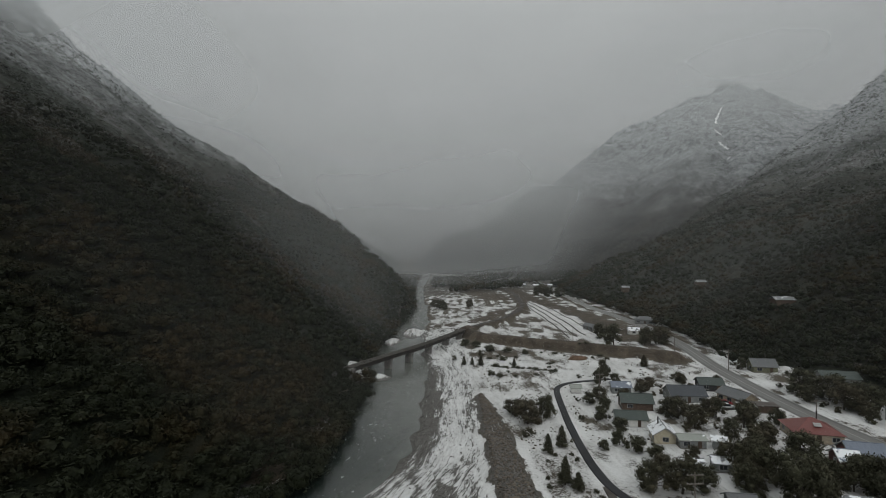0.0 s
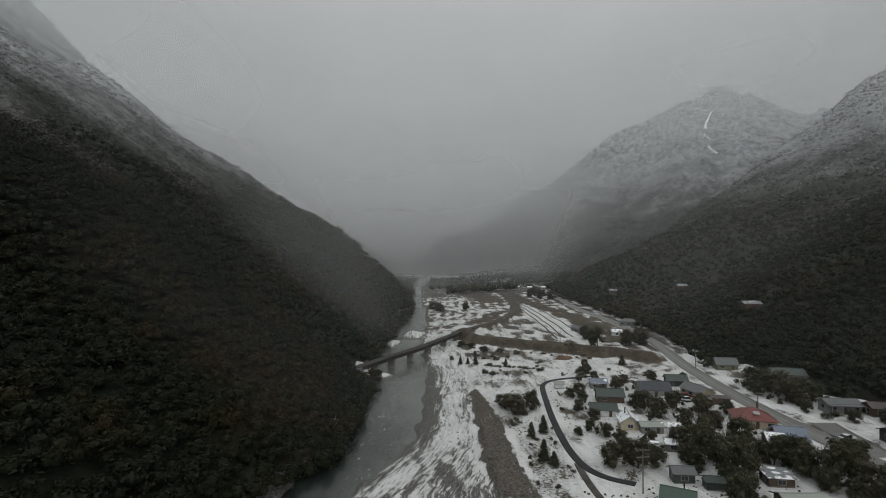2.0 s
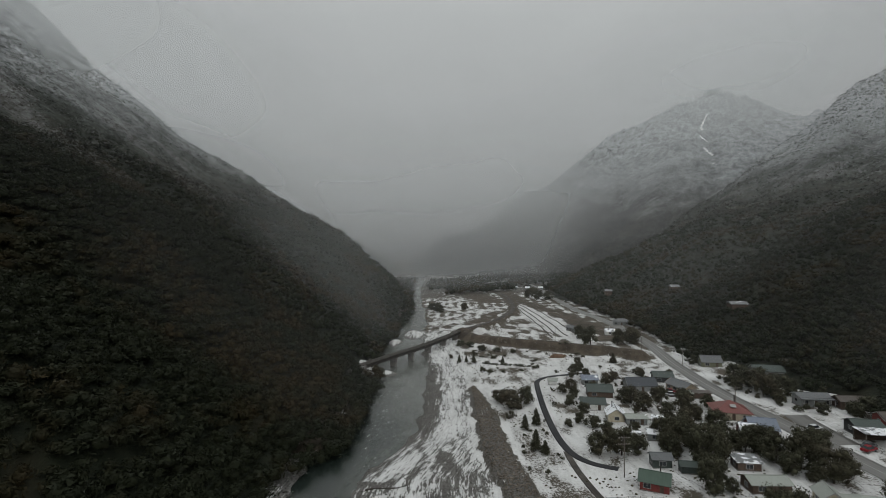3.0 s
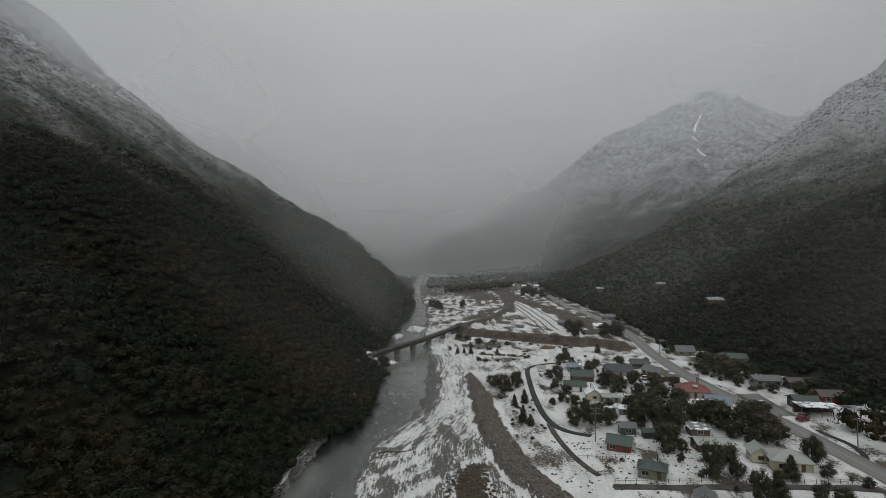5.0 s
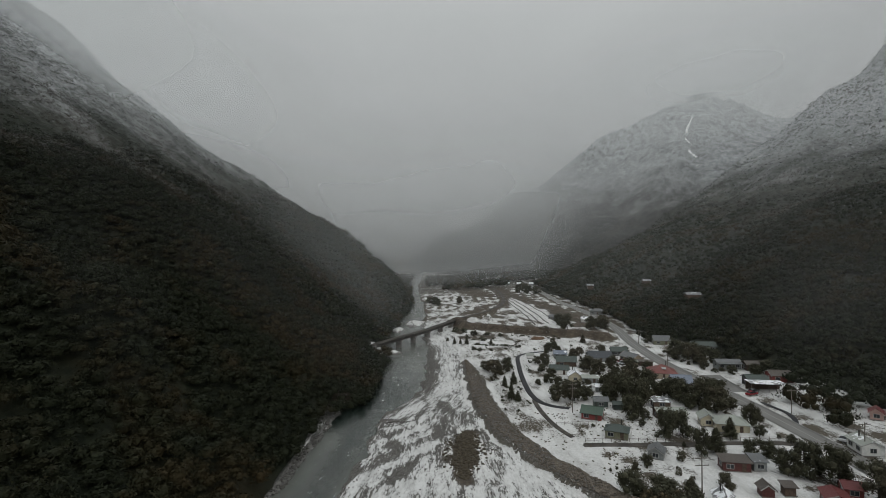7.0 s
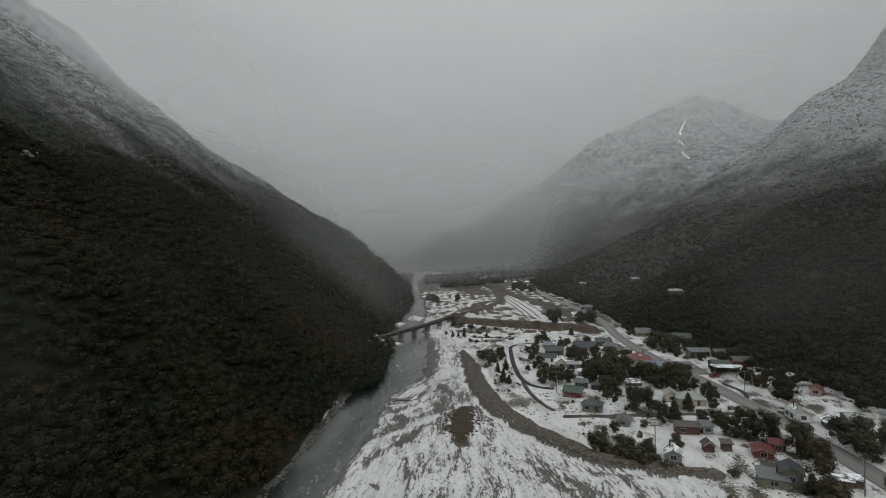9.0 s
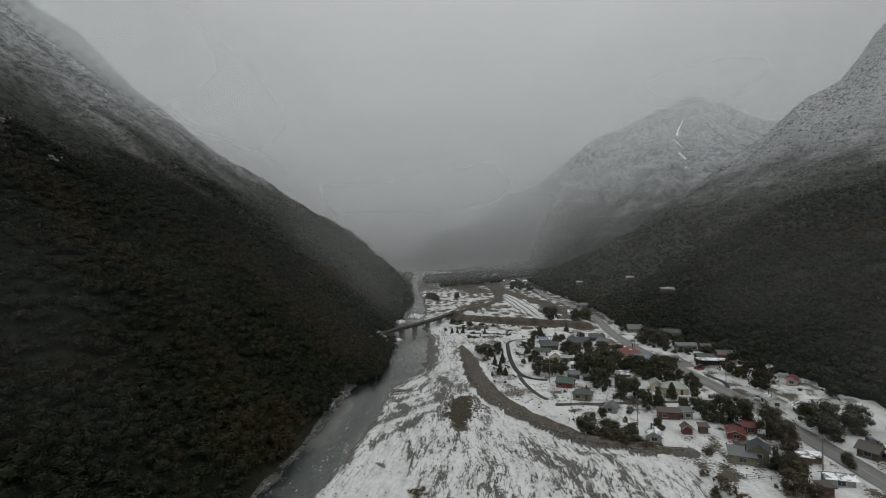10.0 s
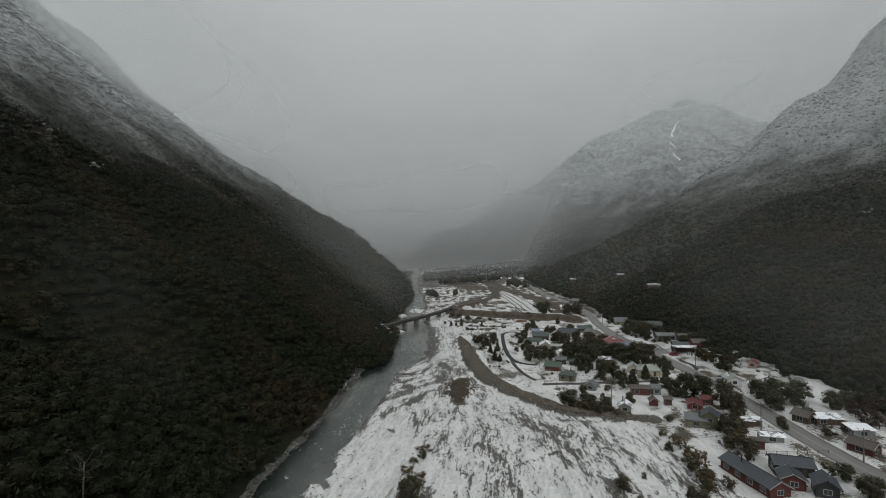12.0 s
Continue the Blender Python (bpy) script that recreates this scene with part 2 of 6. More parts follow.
M_GROUND = ground_material()
M_CANOPY = canopy_material("beech_canopy", (0.0092, 0.0116, 0.0056), (0.0157, 0.0193, 0.0087), (0.034, 0.0225, 0.0085))
M_LEAF = canopy_material("garden_leaves", (0.036, 0.037, 0.024), (0.070, 0.070, 0.045), (0.070, 0.058, 0.040), 400.0)
M_WATER = water_material()
M_MIST = mist_material("mist", 0.94)
# darker droplet colour: the valley's shade is painted into this haze
M_SHADED_HAZE = mist_material("shaded_haze", 0.62)
M_BARK = plain("bark", (0.035, 0.03, 0.025), (0.09, 0.08, 0.07), 0.9)
M_ASPHALT = plain("wet_asphalt", (0.095, 0.093, 0.088), (0.165, 0.16, 0.15), 0.42, 0.08, 0, 2.0)
def road_material():
    """Wet asphalt with paler wheel tracks and a faint centre line."""
    m, ns, ls = nodes_of("wet_asphalt")
    p = place_of(ns, ls)
    at = ns.new("ShaderNodeAttribute")
    at.attribute_name = "across"
    side = maths(ns, ls, "ABSOLUTE", at.outputs["Fac"])
    track = maths(ns, ls, "ABSOLUTE", maths(ns, ls, "SUBTRACT", maths(ns, ls, "ABSOLUTE", maths(ns, ls, "SUBTRACT", side, 0.24)), 0.11))
    track = ramp(ns, ls, track, 0.02, 0.09, 1.0, 0.0)
    n = noise_at(ns, ls, p, 0.15, 6)
    fine = noise_at(ns, ls, p, 3.0, 4)
    k = maths(ns, ls, "ADD", maths(ns, ls, "MULTIPLY", track, 0.5), maths(ns, ls, "MULTIPLY", maths(ns, ls, "ADD", n, fine), 0.28))
    c = blend(ns, ls, k, (0.085, 0.083, 0.079), (0.20, 0.195, 0.185))
    slush = ramp(ns, ls, maths(ns, ls, "ADD", side, maths(ns, ls, "MULTIPLY", n, 0.16)), 0.54, 0.60, 0, 0.7)
    c = blend(ns, ls, slush, c, (0.5, 0.5, 0.49))
    c = blend(ns, ls, ramp(ns, ls, side, 0.008, 0.016, 0.55, 0.0), c, (0.5, 0.5, 0.47))
    return finish(m, ns, ls, c, ramp(ns, ls, k, 0.2, 0.8, 0.34, 0.55), fine, 0.02)


M_ROAD = road_material()
M_LANE = plain("dark_asphalt", (0.018, 0.019, 0.021), (0.034, 0.034, 0.036), 0.8, 0.1, 0, 2.0)
M_SNOW = plain("snow", (0.74, 0.74, 0.73), (0.86, 0.855, 0.84), 0.8, 0.6)
M_GRAVEL = plain("track_gravel", (0.034, 0.030, 0.026), (0.085, 0.077, 0.068), 0.9, 0.3, 0, 3.0)
M_STEEL = plain("weathered_steel", (0.022, 0.021, 0.020), (0.055, 0.048, 0.042), 0.7, 0.4)
M_CONCRETE = plain("concrete", (0.10, 0.095, 0.09), (0.22, 0.21, 0.20), 0.85, 0.4)
M_POLE = plain("grey_timber", (0.10, 0.09, 0.08), (0.20, 0.18, 0.16), 0.85)
M_WIRE = plain("wire", (0.03, 0.03, 0.03), (0.05, 0.05, 0.05), 0.6)
M_TRIM = plain("white_trim", (0.24, 0.24, 0.235), (0.34, 0.34, 0.33), 0.5)
M_GLASS = finish(*nodes_of("dark_glass"), (0.02, 0.024, 0.028), 0.08, None, 0, 0, 0.6)
PAINT = {
    "grey": plain("grey_iron", (0.075, 0.08, 0.085), (0.12, 0.125, 0.13), 0.45),
    "dark": plain("dark_iron", (0.022, 0.026, 0.032), (0.045, 0.05, 0.058), 0.42),
    "green": plain("green_iron", (0.045, 0.085, 0.06), (0.08, 0.13, 0.095), 0.45),
    "darkgreen": plain("dark_green_iron", (0.03, 0.042, 0.038), (0.055, 0.07, 0.062), 0.45),
    "pale": plain("pale_green_iron", (0.24, 0.26, 0.235), (0.33, 0.345, 0.315), 0.45),
    "rust": plain("red_iron", (0.15, 0.045, 0.038), (0.21, 0.072, 0.058), 0.5),
    "blue": plain("blue_grey_iron", (0.10, 0.12, 0.16), (0.18, 0.21, 0.26), 0.35),
    "snow": M_SNOW,
    "red": plain("red_boards", (0.12, 0.027, 0.024), (0.18, 0.042, 0.036), 0.6),
    "maroon": plain("maroon_boards", (0.06, 0.022, 0.02), (0.10, 0.036, 0.032), 0.6),
    "cream": plain("cream_boards", (0.34, 0.305, 0.225), (0.45, 0.41, 0.31), 0.6),
    "pink": plain("faded_pink_boards", (0.30, 0.20, 0.18), (0.40, 0.28, 0.25), 0.7),
    "tan": plain("tan_boards", (0.24, 0.20, 0.15), (0.36, 0.31, 0.24), 0.7),
    "olive": plain("olive_boards", (0.11, 0.115, 0.075), (0.18, 0.18, 0.125), 0.65),
    "white": plain("white_boards", (0.48, 0.49, 0.48), (0.62, 0.62, 0.60), 0.6),
    "brown": plain("brown_boards", (0.05, 0.035, 0.026), (0.095, 0.066, 0.05), 0.7),
    "greyb": plain("grey_boards", (0.14, 0.15, 0.15), (0.22, 0.23, 0.225), 0.7),
    "black": plain("black_boards", (0.018, 0.019, 0.02), (0.035, 0.036, 0.038), 0.6),
}


# ---- the lie of the land ----
def line(points):
    a = np.array(points, float)
    return lambda y: np.interp(y, a[:, 0], a[:, 1])


LEFT_BANK = line([(-400, -52), (-60, -48.5), (-12, -47), (42, -42), (98, -38.5), (123, -34.5), (150, -33.5), (190, -37), (230, -41), (350, -41), (420, -38), (475, -37.5), (540, -47), (800, -61), (1500, -75)])
RIGHT_EDGE = line([(-400, -46), (-60, -41), (-20, -36), (6, -33), (31, -28.5), (60, -26), (92, -25), (119, -14), (137, -10), (213, -11), (263, -16), (347, -19), (475, -24), (540, -32), (791, -47), (1500, -60)])
WATER_Z = -1.45
ROAD = [(91, -400), (91, -120), (91.4, -40), (92.4, -9), (95.6, 21.8), (97.6, 55), (98.2, 85), (97.6, 114), (97, 140), (98.5, 165), (102, 198), (107, 225), (111, 250), (114.5, 300), (115, 340), (112.5, 412), (119, 540), (130, 710), (135, 900)]
LANE = [(58, 186.5), (47, 185), (38.5, 184), (36, 179), (33.8, 160), (31.8, 138), (30.9, 119), (31, 108), (32.5, 98), (36, 93), (41, 91.5)]
TRACK = [(31, 104), (30.5, 96), (31.5, 84), (32.5, 74), (35.5, 66)]
LEVEE = [(9, 172), (11, 140), (12, 105), (16, 75), (25, 48.5), (33, 33.5), (39, 25), (50, 18), (62, 15)]
LEVEE_W = [0.7, 2.4, 3.2, 3.0, 2.5, 2.3, 2.1, 1.8, 0.6]
BUND = [(9, 300), (16, 283), (43, 256), (68, 234), (92, 211)]
RAIL = [(7, 303), (14, 314), (30, 337), (50.5, 389), (59, 425), (64, 465), (69, 530), (69.5, 590), (65, 670), (57, 760), (43, 894)]


BAR_SIDE = line([(-400, 60), (-60, 62), (-20, 60), (8, 58), (15, 55), (18, 50), (25, 39), (33.5, 32), (48.5, 23), (75, 13), (105, 9), (140, 8), (172, 8), (230, 10), (300, 2), (400, 0)])


def to_line(x, y, pts):
    """Distance to a polyline and how far along it, as a fraction of its points."""
    best, along = np.full(np.shape(x), 1e9), np.zeros(np.shape(x))
    for i in range(len(pts) - 1):
        (ax, ay), (bx, by) = pts[i], pts[i + 1]
        dx, dy = bx - ax, by - ay
        k = np.clip(((x - ax) * dx + (y - ay) * dy) / (dx * dx + dy * dy), 0, 1)
        d = np.hypot(x - ax - k * dx, y - ay - k * dy)
        along = np.where(d < best, i + k, along)
        best = np.minimum(best, d)
    return best, along


def smooth(a, lo, hi):
    k = np.clip((a - lo) / (hi - lo), 0, 1)
    return k * k * (3 - 2 * k)


RNG = np.random.RandomState(7)
WAVES = [(RNG.uniform(-1, 1), RNG.uniform(-1, 1), RNG.uniform(0, 6.3)) for i in range(40)]


def rolls(x, y, size, first=0, count=8):
    """A smooth uneven field of about -1 to 1, bumps of about that size."""
    out = np.zeros(np.shape(x))
    for kx, ky, ph in WAVES[first:first + count]:
        n = math.hypot(kx, ky) + 1e-6
        f = (2.6 + 3.8 * abs(kx * ky)) / size
        out = out + np.sin(f * (x * kx + y * ky) / n + ph)
    return out / count ** 0.5 / 1.2


def floor_z(x, y):
    """The valley floor: river flat, rising gently to the village and the foot of the slope."""
    x, y = np.asarray(x, float), np.asarray(y, float)
    z = np.where(x > -18, 0.055 * x, -0.99 + 0.0 * x)
    road = to_line(x, y, ROAD)[0]
    lane = np.minimum(to_line(x, y, LANE)[0], to_line(x, y, TRACK)[0])
    calm = smooth(road, 4, 12) * smooth(lane, 2.5, 6)
    z = z + calm * (0.25 * rolls(x, y, 22, 0) + 0.10 * rolls(x, y, 6, 8)) * smooth(x, -200, -15)
    bar = smooth(RIGHT_EDGE(y) + 34 - x, 0, 10)
    z = z + bar * (0.22 * rolls(x * 1.0 + 0.25 * y, y * 0.25, 5, 16) + 0.12 * rolls(x, y, 3, 24))
    left, right = LEFT_BANK(y), RIGHT_EDGE(y)
    wob = 1.2 * rolls(x, y, 9, 30)
    inside = smooth(x + wob * (0.3 + 0.7 * smooth(y, 80, 115)) - left + 2.5 * smooth(y, 80, 115), -1.5, 2.0) * smooth(right - x + wob, -2.5, 3.5)
    z = z - 1.5 * inside
    for cx, cy, rx, ry, h in ((-26, 322, 8, 20, 3.5), (-33, 205, 8, 6, 3.0), (-46, 214, 8, 11, 4.4), (-36, 290, 5, 14, 2.6)):
        r = ((x - cx) / rx) ** 2 + ((y - cy) / ry) ** 2
        z = z + h * np.exp(-r * 1.3)
    d, k = to_line(x, y, LEVEE)
    w = np.interp(k, range(len(LEVEE_W)), LEVEE_W)
    d = d + 0.6 * rolls(x, y, 5, 12) + 0.35 * rolls(x, y, 2.4, 28)
    z = z + 1.3 * (1 - smooth(d, w - 0.6, w + 1.8))
    d, k = to_line(x, y, BUND)
    z = z + 4.0 * (1 - smooth(d, 1.2, 7.0)) * smooth(k, -0.1, 0.15)
    d, k = to_line(x, y, RAIL)
    z = z + np.interp(k, (0, 2, 4, 9), (4.8, 3.6, 1.2, 0.6)) * (1 - smooth(d, 2.4, 7))
    return z


def left_z(x, y):
    base = LEFT_BANK(y) - 4
    base = base + 3 * smooth(y, 380, 440) - np.clip(y - 482, 0, None) * 1.5
    u = base - x
    spur = smooth(y, 330, 430)
    near = (0.795 - 0.125 * spur) * u + 20 * spur * (1 - np.exp(-np.clip(u, 0, None) / 10)) + 0.00025 * np.clip(u - 100, 0, 300) ** 2 + 5 * rolls(x, y, 60, 3) * smooth(u, 0, 60) + 10 * rolls(x, y, 150, 12) * smooth(u, 20, 160)
    base2 = LEFT_BANK(y) - 74 - np.clip(y - 1050, 0, None) * 1.2
    u2 = base2 - x
    far = np.where(y > 560, 0.61 * u2 + 12 * rolls(x, y, 170, 20) * smooth(u2, 0, 120), -60)
    base3 = -150 - np.clip(y - 1700, 0, None) * 1.0
    far3 = np.where(y > 1000, 0.62 * (base3 - x), -60)
    return np.clip(np.maximum(np.maximum(near, far), far3), -30, 620) - 1.0


def right_z(x, y):
    base = 133 + 6 * np.sin(y / 47.0) + np.clip(y - 690, 0, None) * 0.8 - 10 * smooth(-y, -60, 120)
    u = x - base
    up = np.clip(u, 0, None)
    z = 7.5 + 0.385 * u + 0.00052 * up ** 2
    z = z + (7 * rolls(x, y, 75, 5) + 14 * rolls(x, y, 190, 14)) * smooth(u, 15, 160)
    return np.clip(z, -30, 560) - 1.0


RIDGE = [(1300, 1500, 470), (980, 1330, 440), (720, 1210, 455), (650, 1200, 470), (595, 1215, 440), (322, 1310, 290), (150, 1440, 190), (20, 1560, 110), (-140, 1720, 20)]


def back_z(x, y):
    z = np.full(np.shape(x), -60.0)
    for i in range(len(RIDGE) - 1):
        (ax, ay, az), (bx, by, bz) = RIDGE[i], RIDGE[i + 1]
        dx, dy = bx - ax, by - ay
        k = np.clip(((x - ax) * dx + (y - ay) * dy) / (dx * dx + dy * dy), 0, 1)
        d = np.hypot(x - ax - k * dx, y - ay - k * dy)
        z = np.maximum(z, az + k * (bz - az) - 0.88 * d)
    gully = np.exp(-((x - 0.454 * y - 91 - 8 * np.sin(y / 25.0)) / 22.0) ** 2)
    z = z + (16 * rolls(x, y, 150, 9) + 6 * rolls(x, y, 45, 22)) * smooth(z, 0, 80) - 16 * gully * smooth(z, 60, 200)
    return np.clip(z, -60, 900)


def land_z(x, y):
    return np.maximum.reduce([floor_z(x, y), left_z(x, y), right_z(x, y), back_z(x, y)])


def spot(x, y):
    """Height of the valley floor at one place."""
    return float(floor_z(np.array([x]), np.array([y]))[0])


def sheet(name, xs, ys, height, material, smooth_shade=True):
    X, Y = np.meshgrid(xs, ys)
    Z = height(X, Y)
    nx, ny = len(xs), len(ys)
    idx = np.arange(nx * ny).reshape(ny, nx)
    quads = np.stack([idx[:-1, :-1], idx[:-1, 1:], idx[1:, 1:], idx[1:, :-1]], -1).reshape(-1, 4)
    me = mesh_from(name, np.stack([X, Y, Z], -1).reshape(-1, 3), quads, material)
    if smooth_shade:
        me.polygons.foreach_set("use_smooth", np.ones(len(quads), bool))
    return new(name, me), X.ravel(), Y.ravel(), Z.ravel()


def mesh_from(name, verts, faces, material):
    """A mesh from arrays of vertices and of equal-sided faces."""
    me = bpy.data.meshes.new(name)
    n, k = faces.shape
    me.vertices.add(len(verts))
    me.vertices.foreach_set("co", np.ascontiguousarray(verts, np.float32).ravel())
    me.loops.add(n * k)
    me.loops.foreach_set("vertex_index", np.ascontiguousarray(faces, np.int32).ravel())
    me.polygons.add(n)
    me.polygons.foreach_set("loop_start", np.arange(0, n * k, k, dtype=np.int32))
    me.update(calc_edges=True)
    me.materials.append(material)
    return me


def steps(*spans):
    """Coordinates along an axis: (from, to, step), joined end to end."""
    out = [np.arange(a, b, s) for a, b, s in spans]
    return np.unique(np.concatenate(out + [[spans[-1][1]]]))


# ---- ground: one sheet to the horizon ----
gx = steps((-4000, -200, 400), (-200, -56, 12), (-56, 70, 0.9), (70, 140, 1.6), (140, 300, 16), (300, 4000, 400))
gy = steps((-3000, -200, 400), (-200, -70, 8), (-70, 200, 1.0), (200, 340, 1.7), (340, 560, 4), (560, 1100, 14), (1100, 5000, 300))
ground, GX, GY, GZ = sheet("ground", gx, gy, lambda x, y: np.where((x > -140) & (x < 250), floor_z(x, y), 0.0 * x - 1.5), M_GROUND)
tagged(ground, "snow-patched valley floor of river stones and tussock", "ground", kind="structure")


# gravel swept clear of snow by the river: line, half width, how bare (negative: drifted snow)
SWEPT = [
    ([(-22.7, 90), (-16.2, 90.4), (-11, 95), (-7.9, 107), (-10, 113.5)], 1.1, 0.36),
    ([(-23.7, 51), (-17.9, 62), (-10.7, 68), (-3.1, 76), (0.8, 93), (-2, 105), (-6.7, 102)], 2.2, 0.30),
    ([(-24.2, 33), (-19.2, 41.6), (-13.2, 49), (-8.6, 60)], 1.9, 0.38),
    ([(-26, 60), (-20, 72), (-12, 80), (-6, 88)], 1.6, -0.40),
    ([(-24.6, 43), (-18.5, 53), (-10.7, 61), (-4, 68)], 1.2, -0.46),
    ([(-27, 20), (-20.5, 28), (-15.2, 34.5), (-10, 44)], 1.5, -0.66),
    ([(-24, 82), (-16, 84), (-8, 92), (-5, 106)], 1.3, -0.32),
    ([(-13, 35), (-11.6, 26), (-10.9, 20), (-11, 12)], 0.5, 0.31),
    ([(2.5, 40), (1.1, 29.5), (-0.9, 23), (-2.3, 19), (-3, 10)], 0.65, 0.34),
    ([(9, 43), (14.5, 33), (21.2, 25), (26.6, 18), (31, 10), (37.5, -1)], 1.5, 0.17),
    ([(13, 28), (19, 20.5), (25, 14), (30, 0), (33.2, -12.6), (35, -22), (34, -40)], 1.3, 0.24),
    ([(26, -4), (30.7, -14), (34.9, -22), (33.9, -28), (31, -45)], 1, 0.26),
    ([(7.5, 5.7), (12.5, -5), (13.6, -17.5), (14.4, -24), (13, -45)], 1.1, 0.26),
    ([(-1.5, 1.2), (1.2, -9.7), (3, -16), (4, -35)], 0.86, 0.26),
    ([(13.8, -11.4), (19.2, -8.9), (25.9, -4.7), (29.2, -3.4)], 0.86, 0.25),
    ([(29, 27), (34, 20.6), (39.4, 16.4), (45.7, 15.5), (50, 16)], 1.3, 0.21),
    ([(40, 8), (45, -8), (47, -22), (45, -40)], 0.79, 0.24), ([(46, 6), (51, -8), (52, -24), (50, -40)], 0.72, 0.24),
    ([(-7, 126), (-5, 110), (-2, 95)], 1.3, 0.25), ([(-2, 150), (-1.5, 133), (2.6, 119), (4, 100)], 1.2, 0.22), ([(-8.5, 160), (-7.6, 140), (-9, 120)], 1, 0.22), ([(-8, 104), (-7.4, 96), (-9, 88)], 0.58, 0.25),
    ([(3.4, 42), (2.2, 52), (4.2, 66), (5.4, 75)], 1.2, 0.3),
]


def ground_cover():
    snow = 0.655 + 0.17 * rolls(GX, GY, 30, 2) + 0.10 * rolls(GX, GY, 9, 21)
    gravel = np.zeros(len(GX))
    dirt = np.zeros(len(GX))
    bar = smooth(BAR_SIDE(GY) + 2 * rolls(GX, GY, 18, 6) - GX, -1, 4) * (GY < 330)
    gravel = np.maximum(gravel, 0.85 * bar)
    snow = snow * (1 - bar) + bar * (0.69 + 0.08 * rolls(GX, GY, 30, 11) + 0.04 * smooth(GY, 95, 120) - 0.12 * smooth(GY, 36, 52) * (1 - smooth(GX, 2, 12)) * (1 - smooth(GY, 110, 130)))
    snow = snow + 0.55 * np.exp(-(((GX + 20) / 12) ** 2 + ((GY - 2) / 27) ** 2) ** 2)
    for pts, w, bare in SWEPT:
        d = to_line(GX, GY, pts)[0] + 0.5 * rolls(GX, GY, 6, 25)
        snow = snow - bare * (1 - smooth(d, w * 0.45, w * 1.25))
    d, k = to_line(GX, GY, SWEPT[-1][0])
    scrub = 1 - smooth(d + 1.3 * rolls(GX, GY, 5, 25) + 4.5 * np.abs(k / 3 - 0.55), 2.6, 5.0)
    snow, dirt = snow - 0.55 * scrub, np.maximum(dirt, 0.85 * scrub)
    snow = snow - 0.6 * np.exp(-((((GX + 9.5) / 4.5) ** 2 + ((GY + 22) / 8) ** 2)) ** 2)
    brink = GX - RIGHT_EDGE(GY) + 1.5 * rolls(GX, GY, 9, 4)
    snow = snow - 0.5 * (1 - smooth(brink, 1, 10)) * smooth(GY, 100, 122) * (1 - smooth(GY, 215, 240)) - 0.4 * (1 - smooth(brink, 0, 3))
    wet = 1 - smooth(GZ, WATER_Z - 0.05, WATER_Z + 0.22)
    snow = snow - 1.2 * wet * (GX < 0)
    gravel = np.maximum(gravel, wet * (GX < 0))
    d, k = to_line(GX, GY, LEVEE)
    w = np.interp(k, range(len(LEVEE_W)), LEVEE_W)
    d = d + 0.6 * rolls(GX, GY, 5, 12) + 0.35 * rolls(GX, GY, 2.4, 28)
    on = 1 - smooth(d, w - 0.2, w + 1.7)
    snow, gravel, dirt = snow - 1.5 * on, np.maximum(gravel, on), np.maximum(dirt, 0.30 * on)
    for pts, width in ((BUND, 6.6), (RAIL, 4.2)):
        d, k = to_line(GX, GY, pts)
        on = 1 - smooth(d, width - 1.5, width + 1.0)
        snow, dirt = snow - on * (0.62 + 0.15 * rolls(GX, GY, 7, 27)), np.maximum(dirt, on)
    d, k = to_line(GX, GY, ROAD)
    verge = (1 - smooth(d, 5.0, 8.5)) * smooth(d, 3.0, 4.5)
    snow = snow - 0.14 * verge
    yard = smooth(GY, 200, 240) * (1 - bar)
    snow = snow - yard * (0.15 + 0.15 * rolls(GX, GY, 30, 2) + 0.14 * rolls(GX * 1.6, GY * 0.4, 7, 33) + 0.13 * rolls(GX * 0.5, GY, 13, 9))
    snow = snow + 0.40 * np.exp(-(((GX - 74 + (GY - 380) * 0.03) / 12) ** 2 + ((GY - 375) / 105) ** 2) ** 2)
    dirt = np.maximum(dirt, yard * 0.5 * smooth(rolls(GX, GY, 35, 18), 0.1, 0.7))
    town = smooth(GX, 30, 40) * (1 - smooth(GY, 186, 215)) * (1 - bar)
    snow = snow - town * (-0.03 + 0.10 * rolls(GX, GY, 6, 29) + 0.10 * rolls(GX, GY, 3.2, 11))
    far = smooth(GY, 560, 700)
    snow = snow - 0.35 * far
    gravel = np.maximum(gravel, 0.8 * far)
    west = GX < LEFT_BANK(GY) + 1
    snow = np.where(west, 0.10, snow)
    isle = np.exp(-(((GX + 41) / 12) ** 2 + ((GY - 209) / 12) ** 2) ** 2) * smooth(GZ, WATER_Z + 0.1, WATER_Z + 0.6)
    snow = snow + 0.75 * isle
    for cx, cy, rx, ry in ((-26, 322, 9, 20), (-33, 205, 8, 6), (-46, 214, 8, 11), (-36, 290, 6, 14)):
        lump = np.exp(-(((GX - cx) / rx) ** 2 + ((GY - cy) / ry) ** 2) ** 2) * smooth(GZ, WATER_Z + 0.15, WATER_Z + 0.7)
        snow = np.maximum(snow, 0.85 * lump)
    gravel = np.where(west & (GY < 110), 1.0, gravel)
    dirt = np.where(west & (GY >= 110), 1.0, dirt)
